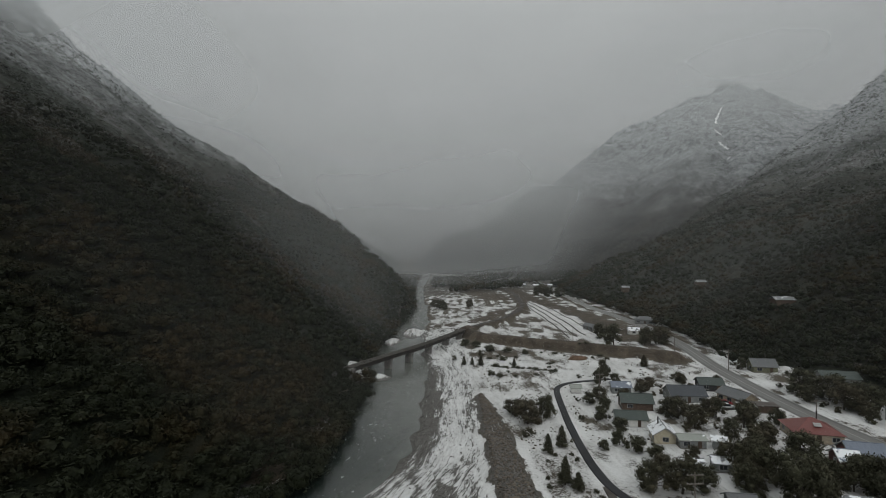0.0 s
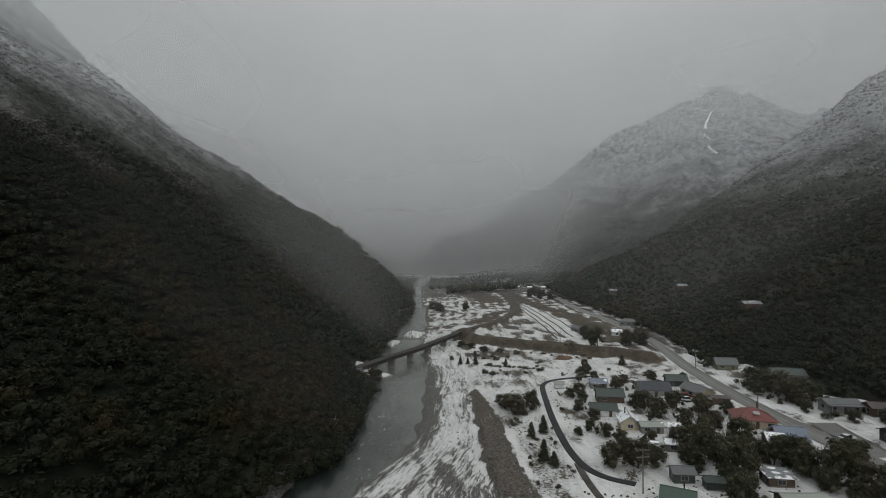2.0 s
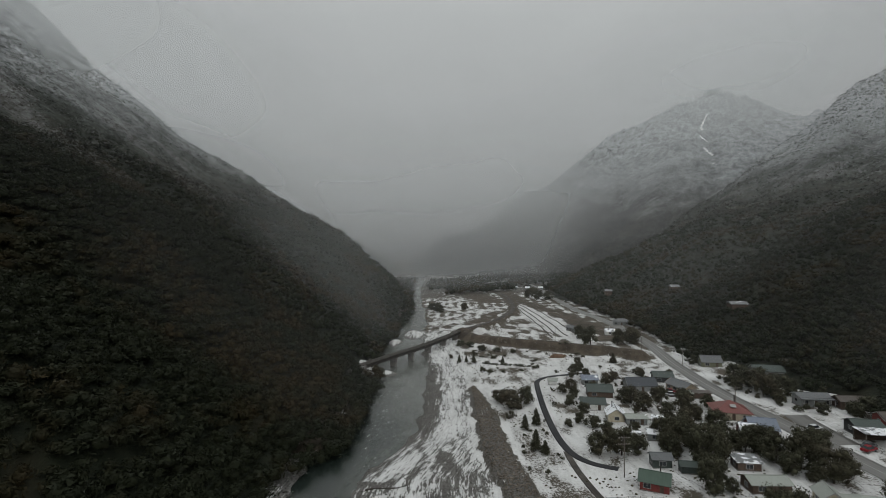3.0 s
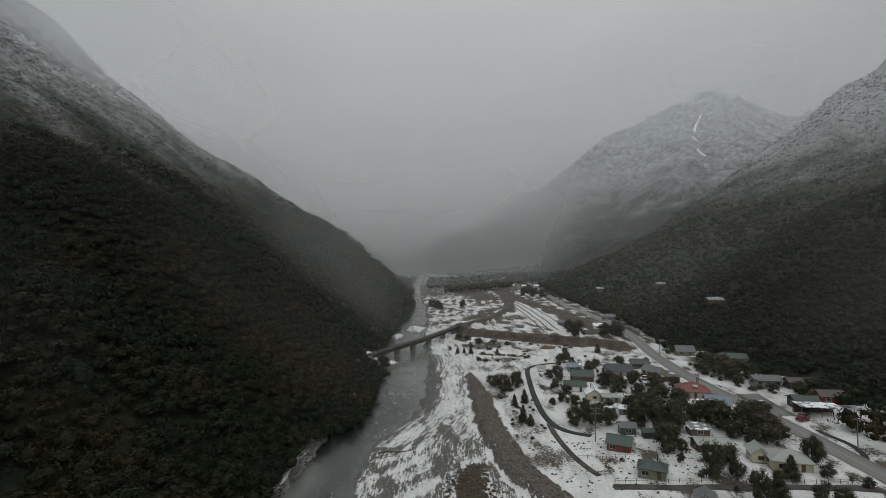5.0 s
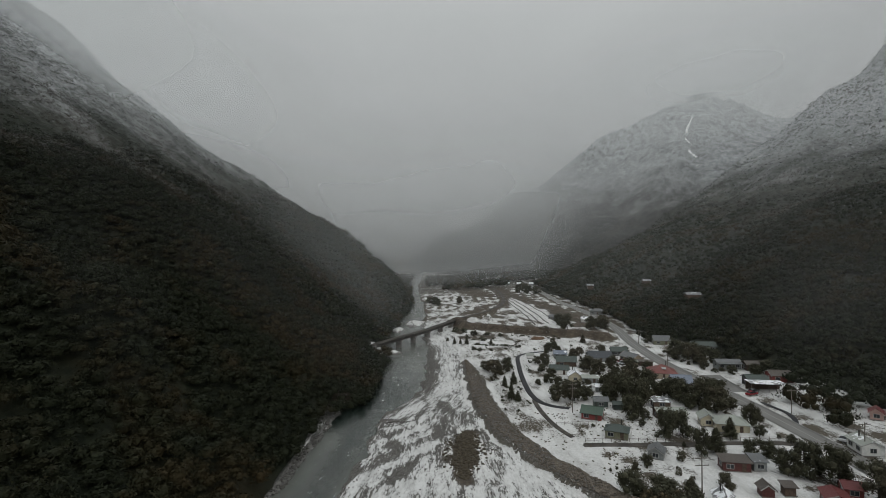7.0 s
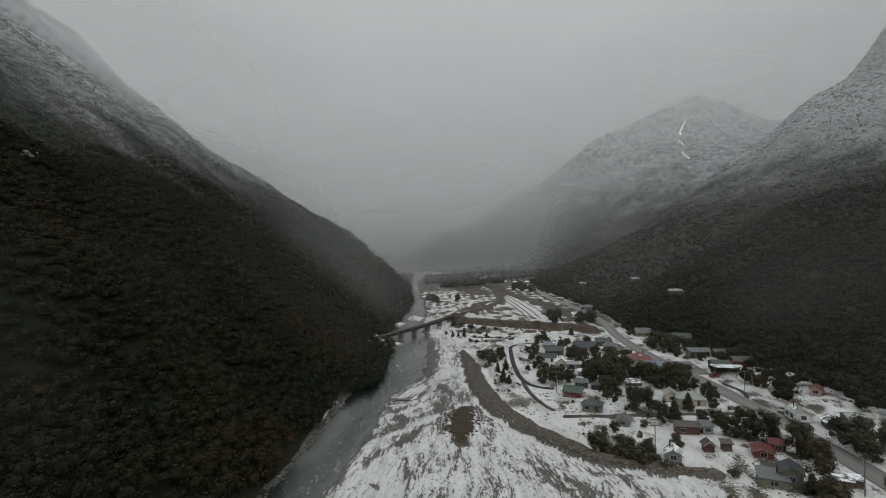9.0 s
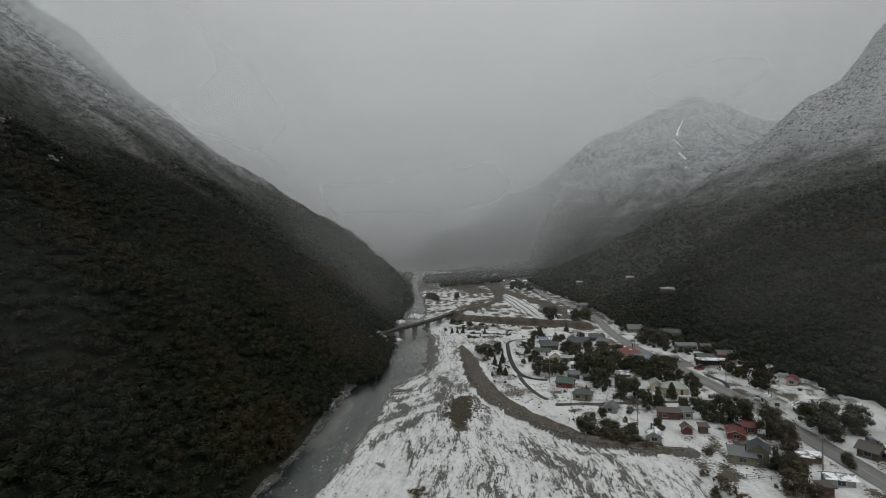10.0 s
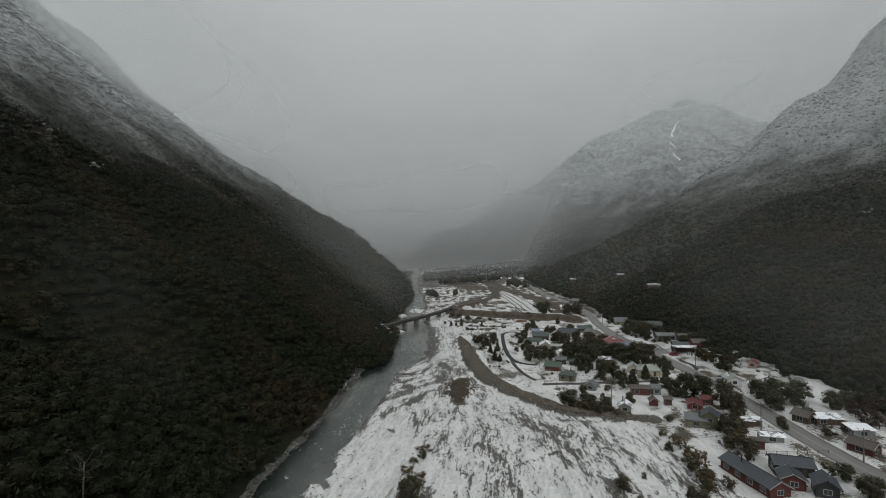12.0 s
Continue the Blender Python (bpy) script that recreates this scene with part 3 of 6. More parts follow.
    for pts, w, bare in (([(78, 640), (76, 540), (92, 400), (99, 300), (98, 262)], 9, 0.45), ([(4, 780), (20, 690), (38, 595), (50, 520)], 16, 0.5), ([(60, 400), (66, 470), (70, 560)], 6, 0.35), ([(16, 355), (30, 385), (44, 420)], 7, 0.25)):
        on = 1 - smooth(to_line(GX, GY, pts)[0] + 2 * rolls(GX, GY, 20, 25), w * 0.4, w * 1.3)
        snow, dirt = snow - bare * on, np.maximum(dirt, 0.8 * on)
    hill = smooth(GX, 135, 143)
    snow = snow - 1.0 * hill
    return np.clip(np.stack([snow, gravel, dirt, np.ones(len(GX))], -1), 0, 1)


flow = ground.data.attributes.new("stream", "FLOAT", "POINT")
flow.data.foreach_set("value", (34 * (GX - RIGHT_EDGE(GY)) / np.maximum(12, BAR_SIDE(GY) - RIGHT_EDGE(GY)) * (np.maximum(12, BAR_SIDE(GY) - RIGHT_EDGE(GY)) / 90) ** 0.75).astype(np.float32))
cov = ground.data.color_attributes.new("cover", "FLOAT_COLOR", "POINT")
cov.data.foreach_set("color", ground_cover().astype(np.float32).ravel())

# ---- mountains: the slopes under their cover of trees and scrub ----
M_SLOPE = canopy_material("wooded_slope", (0.0079, 0.0104, 0.0062), (0.0205, 0.0242, 0.0140), (0.0235, 0.0200, 0.0110), 146.0, 64.0, 0.46, 2.0, 0.55, 0.42)
M_WEST = canopy_material("western_slope", (0.0079, 0.0106, 0.0060), (0.0174, 0.0222, 0.0122), (0.0235, 0.0195, 0.0100), 140.0, 62.0, 0.58, 1.0, 0.40, 0.35)
M_PEAK = canopy_material("peak_slope", (0.018, 0.019, 0.017), (0.040, 0.040, 0.037), (0.045, 0.042, 0.036), 165.0, 80.0, 0.46, 5.0, 0.10, 0.36)


def rough(fn, lift, size, seed):
    """A slope raised to the height of its scrub, with an uneven top."""
    rs = np.random.RandomState(seed)

    def height(x, y):
        z = fn(x, y)
        fine = rs.uniform(-1, 1, np.shape(x)) * size
        return np.where(z > -5, z + (lift(x, y) if callable(lift) else lift) + fine + size * 0.8 * rolls(x, y, size * 9, 15), z)
    return height


for nm, xs, ys, fn, mat, label in (
    ("mountain_west", steps((-1500, -520, 30), (-520, -44, 3.2)), steps((-500, -150, 30), (-150, 760, 3.6), (760, 1300, 9), (1300, 1900, 40)), rough(left_z, lambda x, y: 2.6 - 0.9 * smooth(x, -190, -165) * (1 - smooth(y, 640, 700)), 0.8, 71), M_WEST, "steep forested mountainside dusted with snow above"),
    ("mountain_east", steps((110, 960, 4.0), (960, 1500, 25)), steps((-500, -100, 30), (-100, 920, 4.5), (920, 1700, 30)), rough(right_z, 2.6, 1.2, 72), M_SLOPE, "forested mountainside with snow on its upper slope"),
    ("mountain_far", steps((-400, 1600, 8)), steps((740, 1940, 8)), rough(back_z, 2.0, 1.8, 73), M_PEAK, "snow-dusted far peak with bare gullies, half in mist"),
):
    ob = sheet(nm, xs, ys, fn, mat)[0]
    tagged(ob, label, "mountain", kind="structure")

# ---- river ----
ry = steps((-400, 340, 4), (340, 1500, 20))
lx, rx = LEFT_BANK(ry) - 4, RIGHT_EDGE(ry) + 6
cols = np.linspace(0, 1, 14)
RX = lx[:, None] + (rx - lx)[:, None] * cols[None]
RY = np.repeat(ry[:, None], 14, 1)
RZ = WATER_Z + 0.05 * rolls(RX, RY, 4, 5)
ii = np.arange(RX.size).reshape(RX.shape)
river = new("river", mesh_from("river", np.stack([RX, RY, RZ], -1).reshape(-1, 3), np.stack([ii[:-1, :-1], ii[:-1, 1:], ii[1:, 1:], ii[1:, :-1]], -1).reshape(-1, 4), M_WATER))
river.data.polygons.foreach_set("use_smooth", np.ones(len(river.data.polygons), bool))
sha = river.data.attributes.new("shallow", "FLOAT", "POINT")
sha.data.foreach_set("value", np.clip(np.repeat(cols[None], len(ry), 0) * 0.75 + 0.45 * smooth(RY, 110, 200) + 0.75 * (1 - smooth(cols[None], 0.1, 0.6)) * smooth(RY, 18, 40) * (1 - smooth(RY, 70, 95)), 0, 1).astype(np.float32).ravel())
tagged(river, "grey-green braided river with riffles over stones", "river", kind="structure")


# ---- roads ----
def strip(name, pts, width, material, lift, label, category="road", z_fn=None, step=2.0):
    """A ribbon along a line, lying on the floor, with turned-down edges."""
    p = np.array(pts, float)
    seg = np.hypot(*np.diff(p, axis=0).T)
    s = np.concatenate([[0], np.cumsum(seg)])
    u = np.arange(0, s[-1] + step, step).clip(0, s[-1])
    x, y = np.interp(u, s, p[:, 0]), np.interp(u, s, p[:, 1])
    k = max(1, int(8 / step))
    pad = np.ones(2 * k + 1) / (2 * k + 1)
    x = np.convolve(np.pad(x, k, mode="reflect", reflect_type="odd"), pad, "valid")
    y = np.convolve(np.pad(y, k, mode="reflect", reflect_type="odd"), pad, "valid")
    tx, ty = np.gradient(x), np.gradient(y)
    n = np.hypot(tx, ty)
    nx, ny = ty / n, -tx / n
    off = np.array([-0.5, -0.5, -0.25, 0, 0.25, 0.5, 0.5]) * width
    drop = np.array([-0.5, 0, 0, 0, 0, 0, -0.5])
    X, Y = x[:, None] + nx[:, None] * off, y[:, None] + ny[:, None] * off
    zc = (z_fn or floor_z)(X, Y)
    Z = zc + lift + drop
    i = np.arange(X.size).reshape(X.shape)
    ob = new(name, mesh_from(name, np.stack([X, Y, Z], -1).reshape(-1, 3), np.stack([i[:-1, :-1], i[:-1, 1:], i[1:, 1:], i[1:, :-1]], -1).reshape(-1, 4), material))
    a = ob.data.attributes.new("across", "FLOAT", "POINT")
    a.data.foreach_set("value", np.repeat((off / width)[None], len(x), 0).astype(np.float32).ravel())
    return tagged(ob, label, category, kind="structure")


strip("road", ROAD, 6.2, M_ROAD, 0.12, "wet grey asphalt highway through the village")
strip("lane", LANE, 2.1, M_LANE, 0.12, "narrow dark asphalt lane curving past gardens")
strip("gravel_track", TRACK, 1.7, M_GRAVEL, 0.06, "rutted gravel track beside the stopbank", "track")


# ---- forest on the slopes ----
def ico(level):
    bm = bmesh.new()
    bmesh.ops.create_icosphere(bm, subdivisions=level, radius=1)
    v = np.array([p.co[:] for p in bm.verts])
    f = np.array([[q.index for q in p.verts] for p in bm.faces])
    bm.free()
    return v, f


def crown_mesh(rs, level, leaves, leaf, squash=0.85, keep=-0.35):
    """Vertices and triangles of one lumpy crown of unit radius with loose leaf sprays round it."""
    v, f = ico(max(level, 1))
    d = v / np.linalg.norm(v, axis=1)[:, None]
    lumps = rs.normal(size=(9, 3))
    lumps /= np.linalg.norm(lumps, axis=1)[:, None]
    r = 0.42 + 0.20 * np.max(np.clip(d @ lumps.T, 0, 1) ** 6, axis=1) + rs.uniform(-0.08, 0.08, len(d))
    v = d * r[:, None]
    f = f[(v[f][:, :, 2].mean(1) > keep)]
    if level == 0:
        v, f = np.zeros((0, 3)), np.zeros((0, 3), int)
    if leaves:
        c = rs.normal(size=(leaves, 3))
        c /= np.linalg.norm(c, axis=1)[:, None]
        c[:, 2] = np.abs(c[:, 2]) * 1.0 - 0.25
        rr = 0.66 + 0.30 * np.max(np.clip(c @ lumps.T, 0, 1) ** 6, axis=1) + rs.uniform(-0.22, 0.32, leaves)
        c = c * rr[:, None]
        t = rs.normal(size=(leaves, 3, 3)) * leaf
        out = c / np.linalg.norm(c, axis=1)[:, None]
        t = t - 0.50 * np.sum(t * out[:, None], axis=2, keepdims=True) * out[:, None]
        lv = (c[:, None] + t).reshape(-1, 3)
        lf = np.arange(leaves * 3).reshape(-1, 3) + len(v)
        v, f = np.concatenate([v, lv]), np.concatenate([f, lf])
    v = v * np.array([1, 1, squash])
    return v, f


def plant(name, x, y, z, size, level, leaves, leaf, material, label, seed, kinds=7, tall=1.0):
    """Many crowns joined into one piece of woodland."""
    rs = np.random.RandomState(seed)
    kind = rs.randint(0, kinds, len(x))
    V, F, base = [], [], 0
    for k in range(kinds):
        v, f = crown_mesh(rs, level, leaves, leaf, rs.uniform(0.65, 0.9))
        who = np.nonzero(kind == k)[0]
        a = rs.uniform(0, 6.283, len(who))
        s = size[who] * rs.uniform(0.62, 1.42, len(who))
        h = tall * rs.uniform(0.8, 1.35, len(who))
        ca, sa = np.cos(a), np.sin(a)
        P = np.empty((len(who), len(v), 3))
        P[:, :, 0] = x[who, None] + s[:, None] * (ca[:, None] * v[None, :, 0] - sa[:, None] * v[None, :, 1])
        P[:, :, 1] = y[who, None] + s[:, None] * (sa[:, None] * v[None, :, 0] + ca[:, None] * v[None, :, 1])
        P[:, :, 2] = z[who, None] + (s * h)[:, None] * v[None, :, 2]
        FF = f[None] + (base + np.arange(len(who)) * len(v))[:, None, None]
        V.append(P.reshape(-1, 3))
        F.append(FF.reshape(-1, 3))
        base += len(who) * len(v)
    ob = new(name, mesh_from(name, np.concatenate(V), np.concatenate(F), material))
    return tagged(ob, label, "forest", kind="stuff")


def scatter(x0, x1, y0, y1, gap, seed):
    rs = np.random.RandomState(seed)
    X, Y = np.meshgrid(np.arange(x0, x1, gap), np.arange(y0, y1, gap))
    X = X + rs.uniform(-0.5, 0.5, X.shape) * gap
    Y = Y + rs.uniform(-0.5, 0.5, Y.shape) * gap
    return X.ravel(), Y.ravel()


def grow(name, area, gap, size, level, leaves, leaf, height, label, seed, where, lift=4.0, tall=1.0):
    x, y = scatter(*area, gap, seed)
    ok = where(x, y)
    x, y = x[ok], y[ok]
    z = np.maximum(height(x, y), floor_z(x, y) - 0.5) + lift + 1.0 * rolls(x, y, 14, 17) + 0.7 * np.random.RandomState(seed + 5).uniform(-1, 1, len(x))
    return plant(name, x, y, z, np.full(len(x), size), level, leaves, leaf, M_CANOPY, label, seed, 7, tall)


def on_west(x, y):
    edge = LEFT_BANK(y) - 2.2 + 6.4 * smooth(y, 85, 112) - 1.5 * smooth(y, 190, 215)
    rocks = (((x + 42) / 9) ** 2 + ((y - 209) / 13) ** 2 > 1) & (x > -75 - 1.05 * (y + 130))
    return rocks & (x < edge + 1.4 * rolls(x, y, 12, 4)) & ((left_z(x, y) > floor_z(x, y) - 2) | (y < 900))


grow("forest", (-175, -30, -130, 200), 2.75, 2.5, 1, 165, 0.12, left_z, "dark evergreen beech forest on a steep slope", 11, on_west)
grow("forest", (-400, -175, -130, 330), 3.4, 2.0, 0, 60, 0.14, left_z, "snow-dusted beech forest high on the slope", 12, on_west, 2.6)
grow("forest", (-175, -34, 200, 700), 3.8, 2.9, 1, 44, 0.18, left_z, "dark beech forest on the spur above the river", 13, on_west)
grow("forest", (-460, -175, 330, 700), 5.0, 2.6, 0, 22, 0.20, left_z, "snow-dusted beech forest fading into mist", 14, on_west, 2.4)


def on_east(x, y):
    return (right_z(x, y) > floor_z(x, y) - 0.5) & (x > 126 + 5 * rolls(x, y, 25, 6)) & (x < 200 + np.clip(y + 140, 0, None) * 1.1)


grow("forest", (120, 240, -60, 230), 3.2, 2.6, 1, 80, 0.16, right_z, "dark beech forest on the lower mountainside", 21, on_east)
grow("forest", (240, 330, -60, 330), 4.0, 2.5, 1, 26, 0.24, right_z, "dark beech forest higher on the mountainside", 25, on_east)
grow("forest", (120, 240, 230, 330), 4.0, 2.5, 1, 26, 0.24, right_z, "dark beech forest beside the railway yard", 26, on_east)
grow("forest", (120, 330, 330, 800), 5.0, 3.2, 1, 10, 0.25, right_z, "dark beech forest at the foot of the mountain", 22, on_east, 3.0)
grow("forest", (330, 1000, 20, 900), 5.5, 2.6, 0, 12, 0.34, right_z, "snow-dusted scrub on the upper mountainside", 23, lambda x, y: x < 400 + np.clip(y + 140, 0, None) * 1.1, 2.4)


# ---- mist across the valley: haze put in as flat hanging sheets ----
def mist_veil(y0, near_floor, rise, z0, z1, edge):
    """A flat sheet standing in for haze; its painted density thins out where it meets a slope."""
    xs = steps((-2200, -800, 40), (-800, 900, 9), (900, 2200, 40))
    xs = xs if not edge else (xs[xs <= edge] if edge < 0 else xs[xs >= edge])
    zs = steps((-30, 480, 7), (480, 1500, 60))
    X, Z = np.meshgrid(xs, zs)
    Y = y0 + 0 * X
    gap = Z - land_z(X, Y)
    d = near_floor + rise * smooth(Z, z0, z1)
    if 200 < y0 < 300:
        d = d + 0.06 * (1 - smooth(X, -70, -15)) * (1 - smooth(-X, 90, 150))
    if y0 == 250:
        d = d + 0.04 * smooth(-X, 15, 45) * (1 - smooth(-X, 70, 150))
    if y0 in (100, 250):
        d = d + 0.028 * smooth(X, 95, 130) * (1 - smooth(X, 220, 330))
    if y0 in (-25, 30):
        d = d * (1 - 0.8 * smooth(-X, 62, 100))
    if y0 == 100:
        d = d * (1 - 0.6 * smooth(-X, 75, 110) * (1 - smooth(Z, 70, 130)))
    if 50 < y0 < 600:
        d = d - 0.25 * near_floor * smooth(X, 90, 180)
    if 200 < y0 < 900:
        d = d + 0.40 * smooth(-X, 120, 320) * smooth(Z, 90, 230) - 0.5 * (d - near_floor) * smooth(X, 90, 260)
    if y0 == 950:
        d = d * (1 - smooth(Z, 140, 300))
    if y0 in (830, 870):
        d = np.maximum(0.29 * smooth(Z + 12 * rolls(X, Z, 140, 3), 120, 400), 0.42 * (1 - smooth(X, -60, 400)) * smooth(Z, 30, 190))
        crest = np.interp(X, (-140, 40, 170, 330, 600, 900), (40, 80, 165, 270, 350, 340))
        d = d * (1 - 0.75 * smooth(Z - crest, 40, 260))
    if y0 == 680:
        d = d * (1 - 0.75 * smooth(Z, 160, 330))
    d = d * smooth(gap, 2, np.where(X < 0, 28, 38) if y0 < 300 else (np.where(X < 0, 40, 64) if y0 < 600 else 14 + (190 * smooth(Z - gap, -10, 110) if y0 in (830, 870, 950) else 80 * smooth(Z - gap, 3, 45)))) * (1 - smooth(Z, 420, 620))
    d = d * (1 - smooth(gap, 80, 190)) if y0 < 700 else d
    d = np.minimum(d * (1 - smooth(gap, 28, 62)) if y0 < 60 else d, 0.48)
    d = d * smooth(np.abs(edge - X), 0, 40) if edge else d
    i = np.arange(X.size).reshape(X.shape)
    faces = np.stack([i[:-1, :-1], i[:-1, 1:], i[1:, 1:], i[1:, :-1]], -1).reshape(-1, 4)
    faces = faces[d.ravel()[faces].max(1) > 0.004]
    # sheets at 680 and 950 take the droplet colour with shade painted in
    ob = new("mist_veil", mesh_from("mist_veil", np.stack([X, Y, Z], -1).reshape(-1, 3), faces, M_SHADED_HAZE if y0 in (680, 950) else M_MIST))
    # haze density painted per vertex
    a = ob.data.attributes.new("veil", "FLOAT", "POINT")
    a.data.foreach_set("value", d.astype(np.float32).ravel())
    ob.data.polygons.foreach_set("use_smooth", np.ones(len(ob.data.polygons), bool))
    return tagged(ob, "thin grey sheet of painted mist hanging across the valley", "mist", kind="stuff")


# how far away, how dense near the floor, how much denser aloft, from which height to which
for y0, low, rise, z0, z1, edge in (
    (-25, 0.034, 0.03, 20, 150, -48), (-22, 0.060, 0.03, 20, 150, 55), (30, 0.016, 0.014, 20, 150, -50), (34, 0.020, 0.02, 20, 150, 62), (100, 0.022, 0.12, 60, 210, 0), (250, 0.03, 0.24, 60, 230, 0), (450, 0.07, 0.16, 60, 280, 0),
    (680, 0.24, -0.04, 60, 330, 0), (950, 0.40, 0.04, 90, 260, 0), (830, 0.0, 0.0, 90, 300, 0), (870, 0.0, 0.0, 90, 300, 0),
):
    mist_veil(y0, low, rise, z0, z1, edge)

# ---- snow lying in the far peak's gully ----
for y0, y1, w0, seed in ((1076, 1112, 4.5, 3), (1036, 1062, 1.8, 6), (1002, 1028, 3.2, 4), (968, 980, 1.6, 5)):
    gy_ = np.arange(y0, y1, 1.6)
    rag = np.random.RandomState(seed).uniform(0.35, 1.15, len(gy_))
    wid = w0 * (0.55 + 0.45 * np.sin((gy_ - y0) / (y1 - y0) * 3.14)) * (1 + 0.35 * np.sin(gy_ * 0.9 + seed)) * rag
    GXs = (0.454 * gy_ + 91 + 8 * np.sin(gy_ / 25.0) + 5 * np.sin(gy_ / 9.0 + seed))[:, None] + wid[:, None] * np.linspace(-1, 1, 7)[None]
    GYs = np.repeat(gy_[:, None], 7, 1)
    GZs = back_z(GXs, GYs) + 4.5
    i = np.arange(GXs.size).reshape(GXs.shape)
    ob = new("snow_gully", mesh_from("snow_gully", np.stack([GXs, GYs, GZs], -1).reshape(-1, 3), np.stack([i[:-1, :-1], i[:-1, 1:], i[1:, 1:], i[1:, :-1]], -1).reshape(-1, 4), M_SNOW))
    tagged(ob, "bright snow lying in a rocky gully of the peak", "snow", kind="structure")


# ---- parts and shapes ----
def part(name, bm, material, parent, label=""):
    """Links a bmesh as one mesh object under a thing or a part."""
    me = bpy.data.meshes.new(name)
    bm.to_mesh(me)
    bm.free()
    me.materials.append(material)
    ob = new(name, me)
    ob.parent = parent
    return tagged(ob, label) if label else ob


def thing(name, x, y, rot, label, category, group="", z=None):
    ob = new(name)
    ob.empty_display_size = 0.5
    ob.matrix_world = pose(x, y, spot(x, y) if z is None else z, 0, 0, rot)
    return tagged(ob, label, category, group)


def box(bm, x0, x1, y0, y1, z0, z1):
    v = [bm.verts.new(p) for p in ((x0, y0, z0), (x1, y0, z0), (x1, y1, z0), (x0, y1, z0), (x0, y0, z1), (x1, y0, z1), (x1, y1, z1), (x0, y1, z1))]
    for f in ((3, 2, 1, 0), (4, 5, 6, 7), (0, 1, 5, 4), (1, 2, 6, 5), (2, 3, 7, 6), (3, 0, 4, 7)):
        bm.faces.new([v[i] for i in f])
    return v


def boxed(*dims):
    bm = bmesh.new()
    box(bm, *dims)
    return bm


def bar(bm, a, b, r0, r1, sides=6):
    """A tapered round bar from a to b."""
    a, b = Vector(a), Vector(b)
    d = (b - a).normalized()
    u = d.orthogonal().normalized()
    w = d.cross(u)
    rings = []
    for c, r in ((a, r0), (b, r1)):
        rings.append([bm.verts.new(c + (u * math.cos(k) + w * math.sin(k)) * r) for k in (2 * math.pi * i / sides for i in range(sides))])
    for i in range(sides):
        bm.faces.new((rings[0][i], rings[0][(i + 1) % sides], rings[1][(i + 1) % sides], rings[1][i]))
    bm.faces.new(rings[0][::-1])
    bm.faces.new(rings[1])


def slab(bm, corners, thick):
    """A flat panel with thickness, given its upper corners anticlockwise."""
    n = (Vector(corners[1]) - Vector(corners[0])).cross(Vector(corners[2]) - Vector(corners[0])).normalized()
    top = [bm.verts.new(c) for c in corners]
    low = [bm.verts.new(Vector(c) - n * thick) for c in corners]
    bm.faces.new(top)
    bm.faces.new(low[::-1])
    k = len(top)
    for i in range(k):
        bm.faces.new((top[i], low[i], low[(i + 1) % k], top[(i + 1) % k]))


ROOFS = {}
TONES = {
    "grey": ((0.085, 0.09, 0.093), (0.13, 0.135, 0.138)), "dark": ((0.030, 0.035, 0.042), (0.052, 0.058, 0.066)),
    "green": ((0.036, 0.062, 0.046), (0.062, 0.096, 0.072)), "darkgreen": ((0.032, 0.045, 0.040), (0.055, 0.07, 0.062)),
    "pale": ((0.22, 0.24, 0.215), (0.30, 0.315, 0.285)), "rust": ((0.12, 0.036, 0.031), (0.17, 0.056, 0.047)),
    "blue": ((0.11, 0.13, 0.17), (0.19, 0.22, 0.27)), "snow": ((0.10, 0.105, 0.11), (0.20, 0.205, 0.21)), "crimson": ((0.085, 0.018, 0.018), (0.135, 0.030, 0.029)), "brown": ((0.05, 0.042, 0.036), (0.085, 0.07, 0.06)),
}


def roof_material(tone, snow):
    """Ribbed roofing iron, streaked, with snow lying in patches."""
    if (tone, snow) in ROOFS:
        return ROOFS[tone, snow]
    m, ns, ls = nodes_of(tone + "_roof")
    co = ns.new("ShaderNodeTexCoord").outputs["Object"]
    info = ns.new("ShaderNodeObjectInfo")
    shift = ns.new("ShaderNodeVectorMath")
    ls.new(co, shift.inputs[0])
    off = ns.new("ShaderNodeCombineXYZ")
    ls.new(maths(ns, ls, "MULTIPLY", info.outputs["Random"], 90.0), off.inputs["X"])
    ls.new(off.outputs[0], shift.inputs[1])
    p = shift.outputs[0]
    streak = ns.new("ShaderNodeMapping")
    streak.inputs["Scale"].default_value = (2.2, 0.3, 1)
    ls.new(p, streak.inputs["Vector"])
    n1 = noise_at(ns, ls, streak.outputs[0], 1.2, 4)
    n2 = noise_at(ns, ls, p, 0.55, 5, 0.65)
    wave = ns.new("ShaderNodeTexWave")
    wave.inputs["Scale"].default_value = 1.6
    ls.new(co, wave.inputs["Vector"])
    c = blend(ns, ls, n1, *TONES[tone])
    lay = ramp(ns, ls, n2, 0.78 - snow * 0.6, 0.84 - snow * 0.6)
    c = blend(ns, ls, lay, c, (0.78, 0.80, 0.82))
    ROOFS[tone, snow] = finish(m, ns, ls, c, 0.5, wave.outputs["Fac"], 0.03, 0, 0.4)
    return ROOFS[tone, snow]


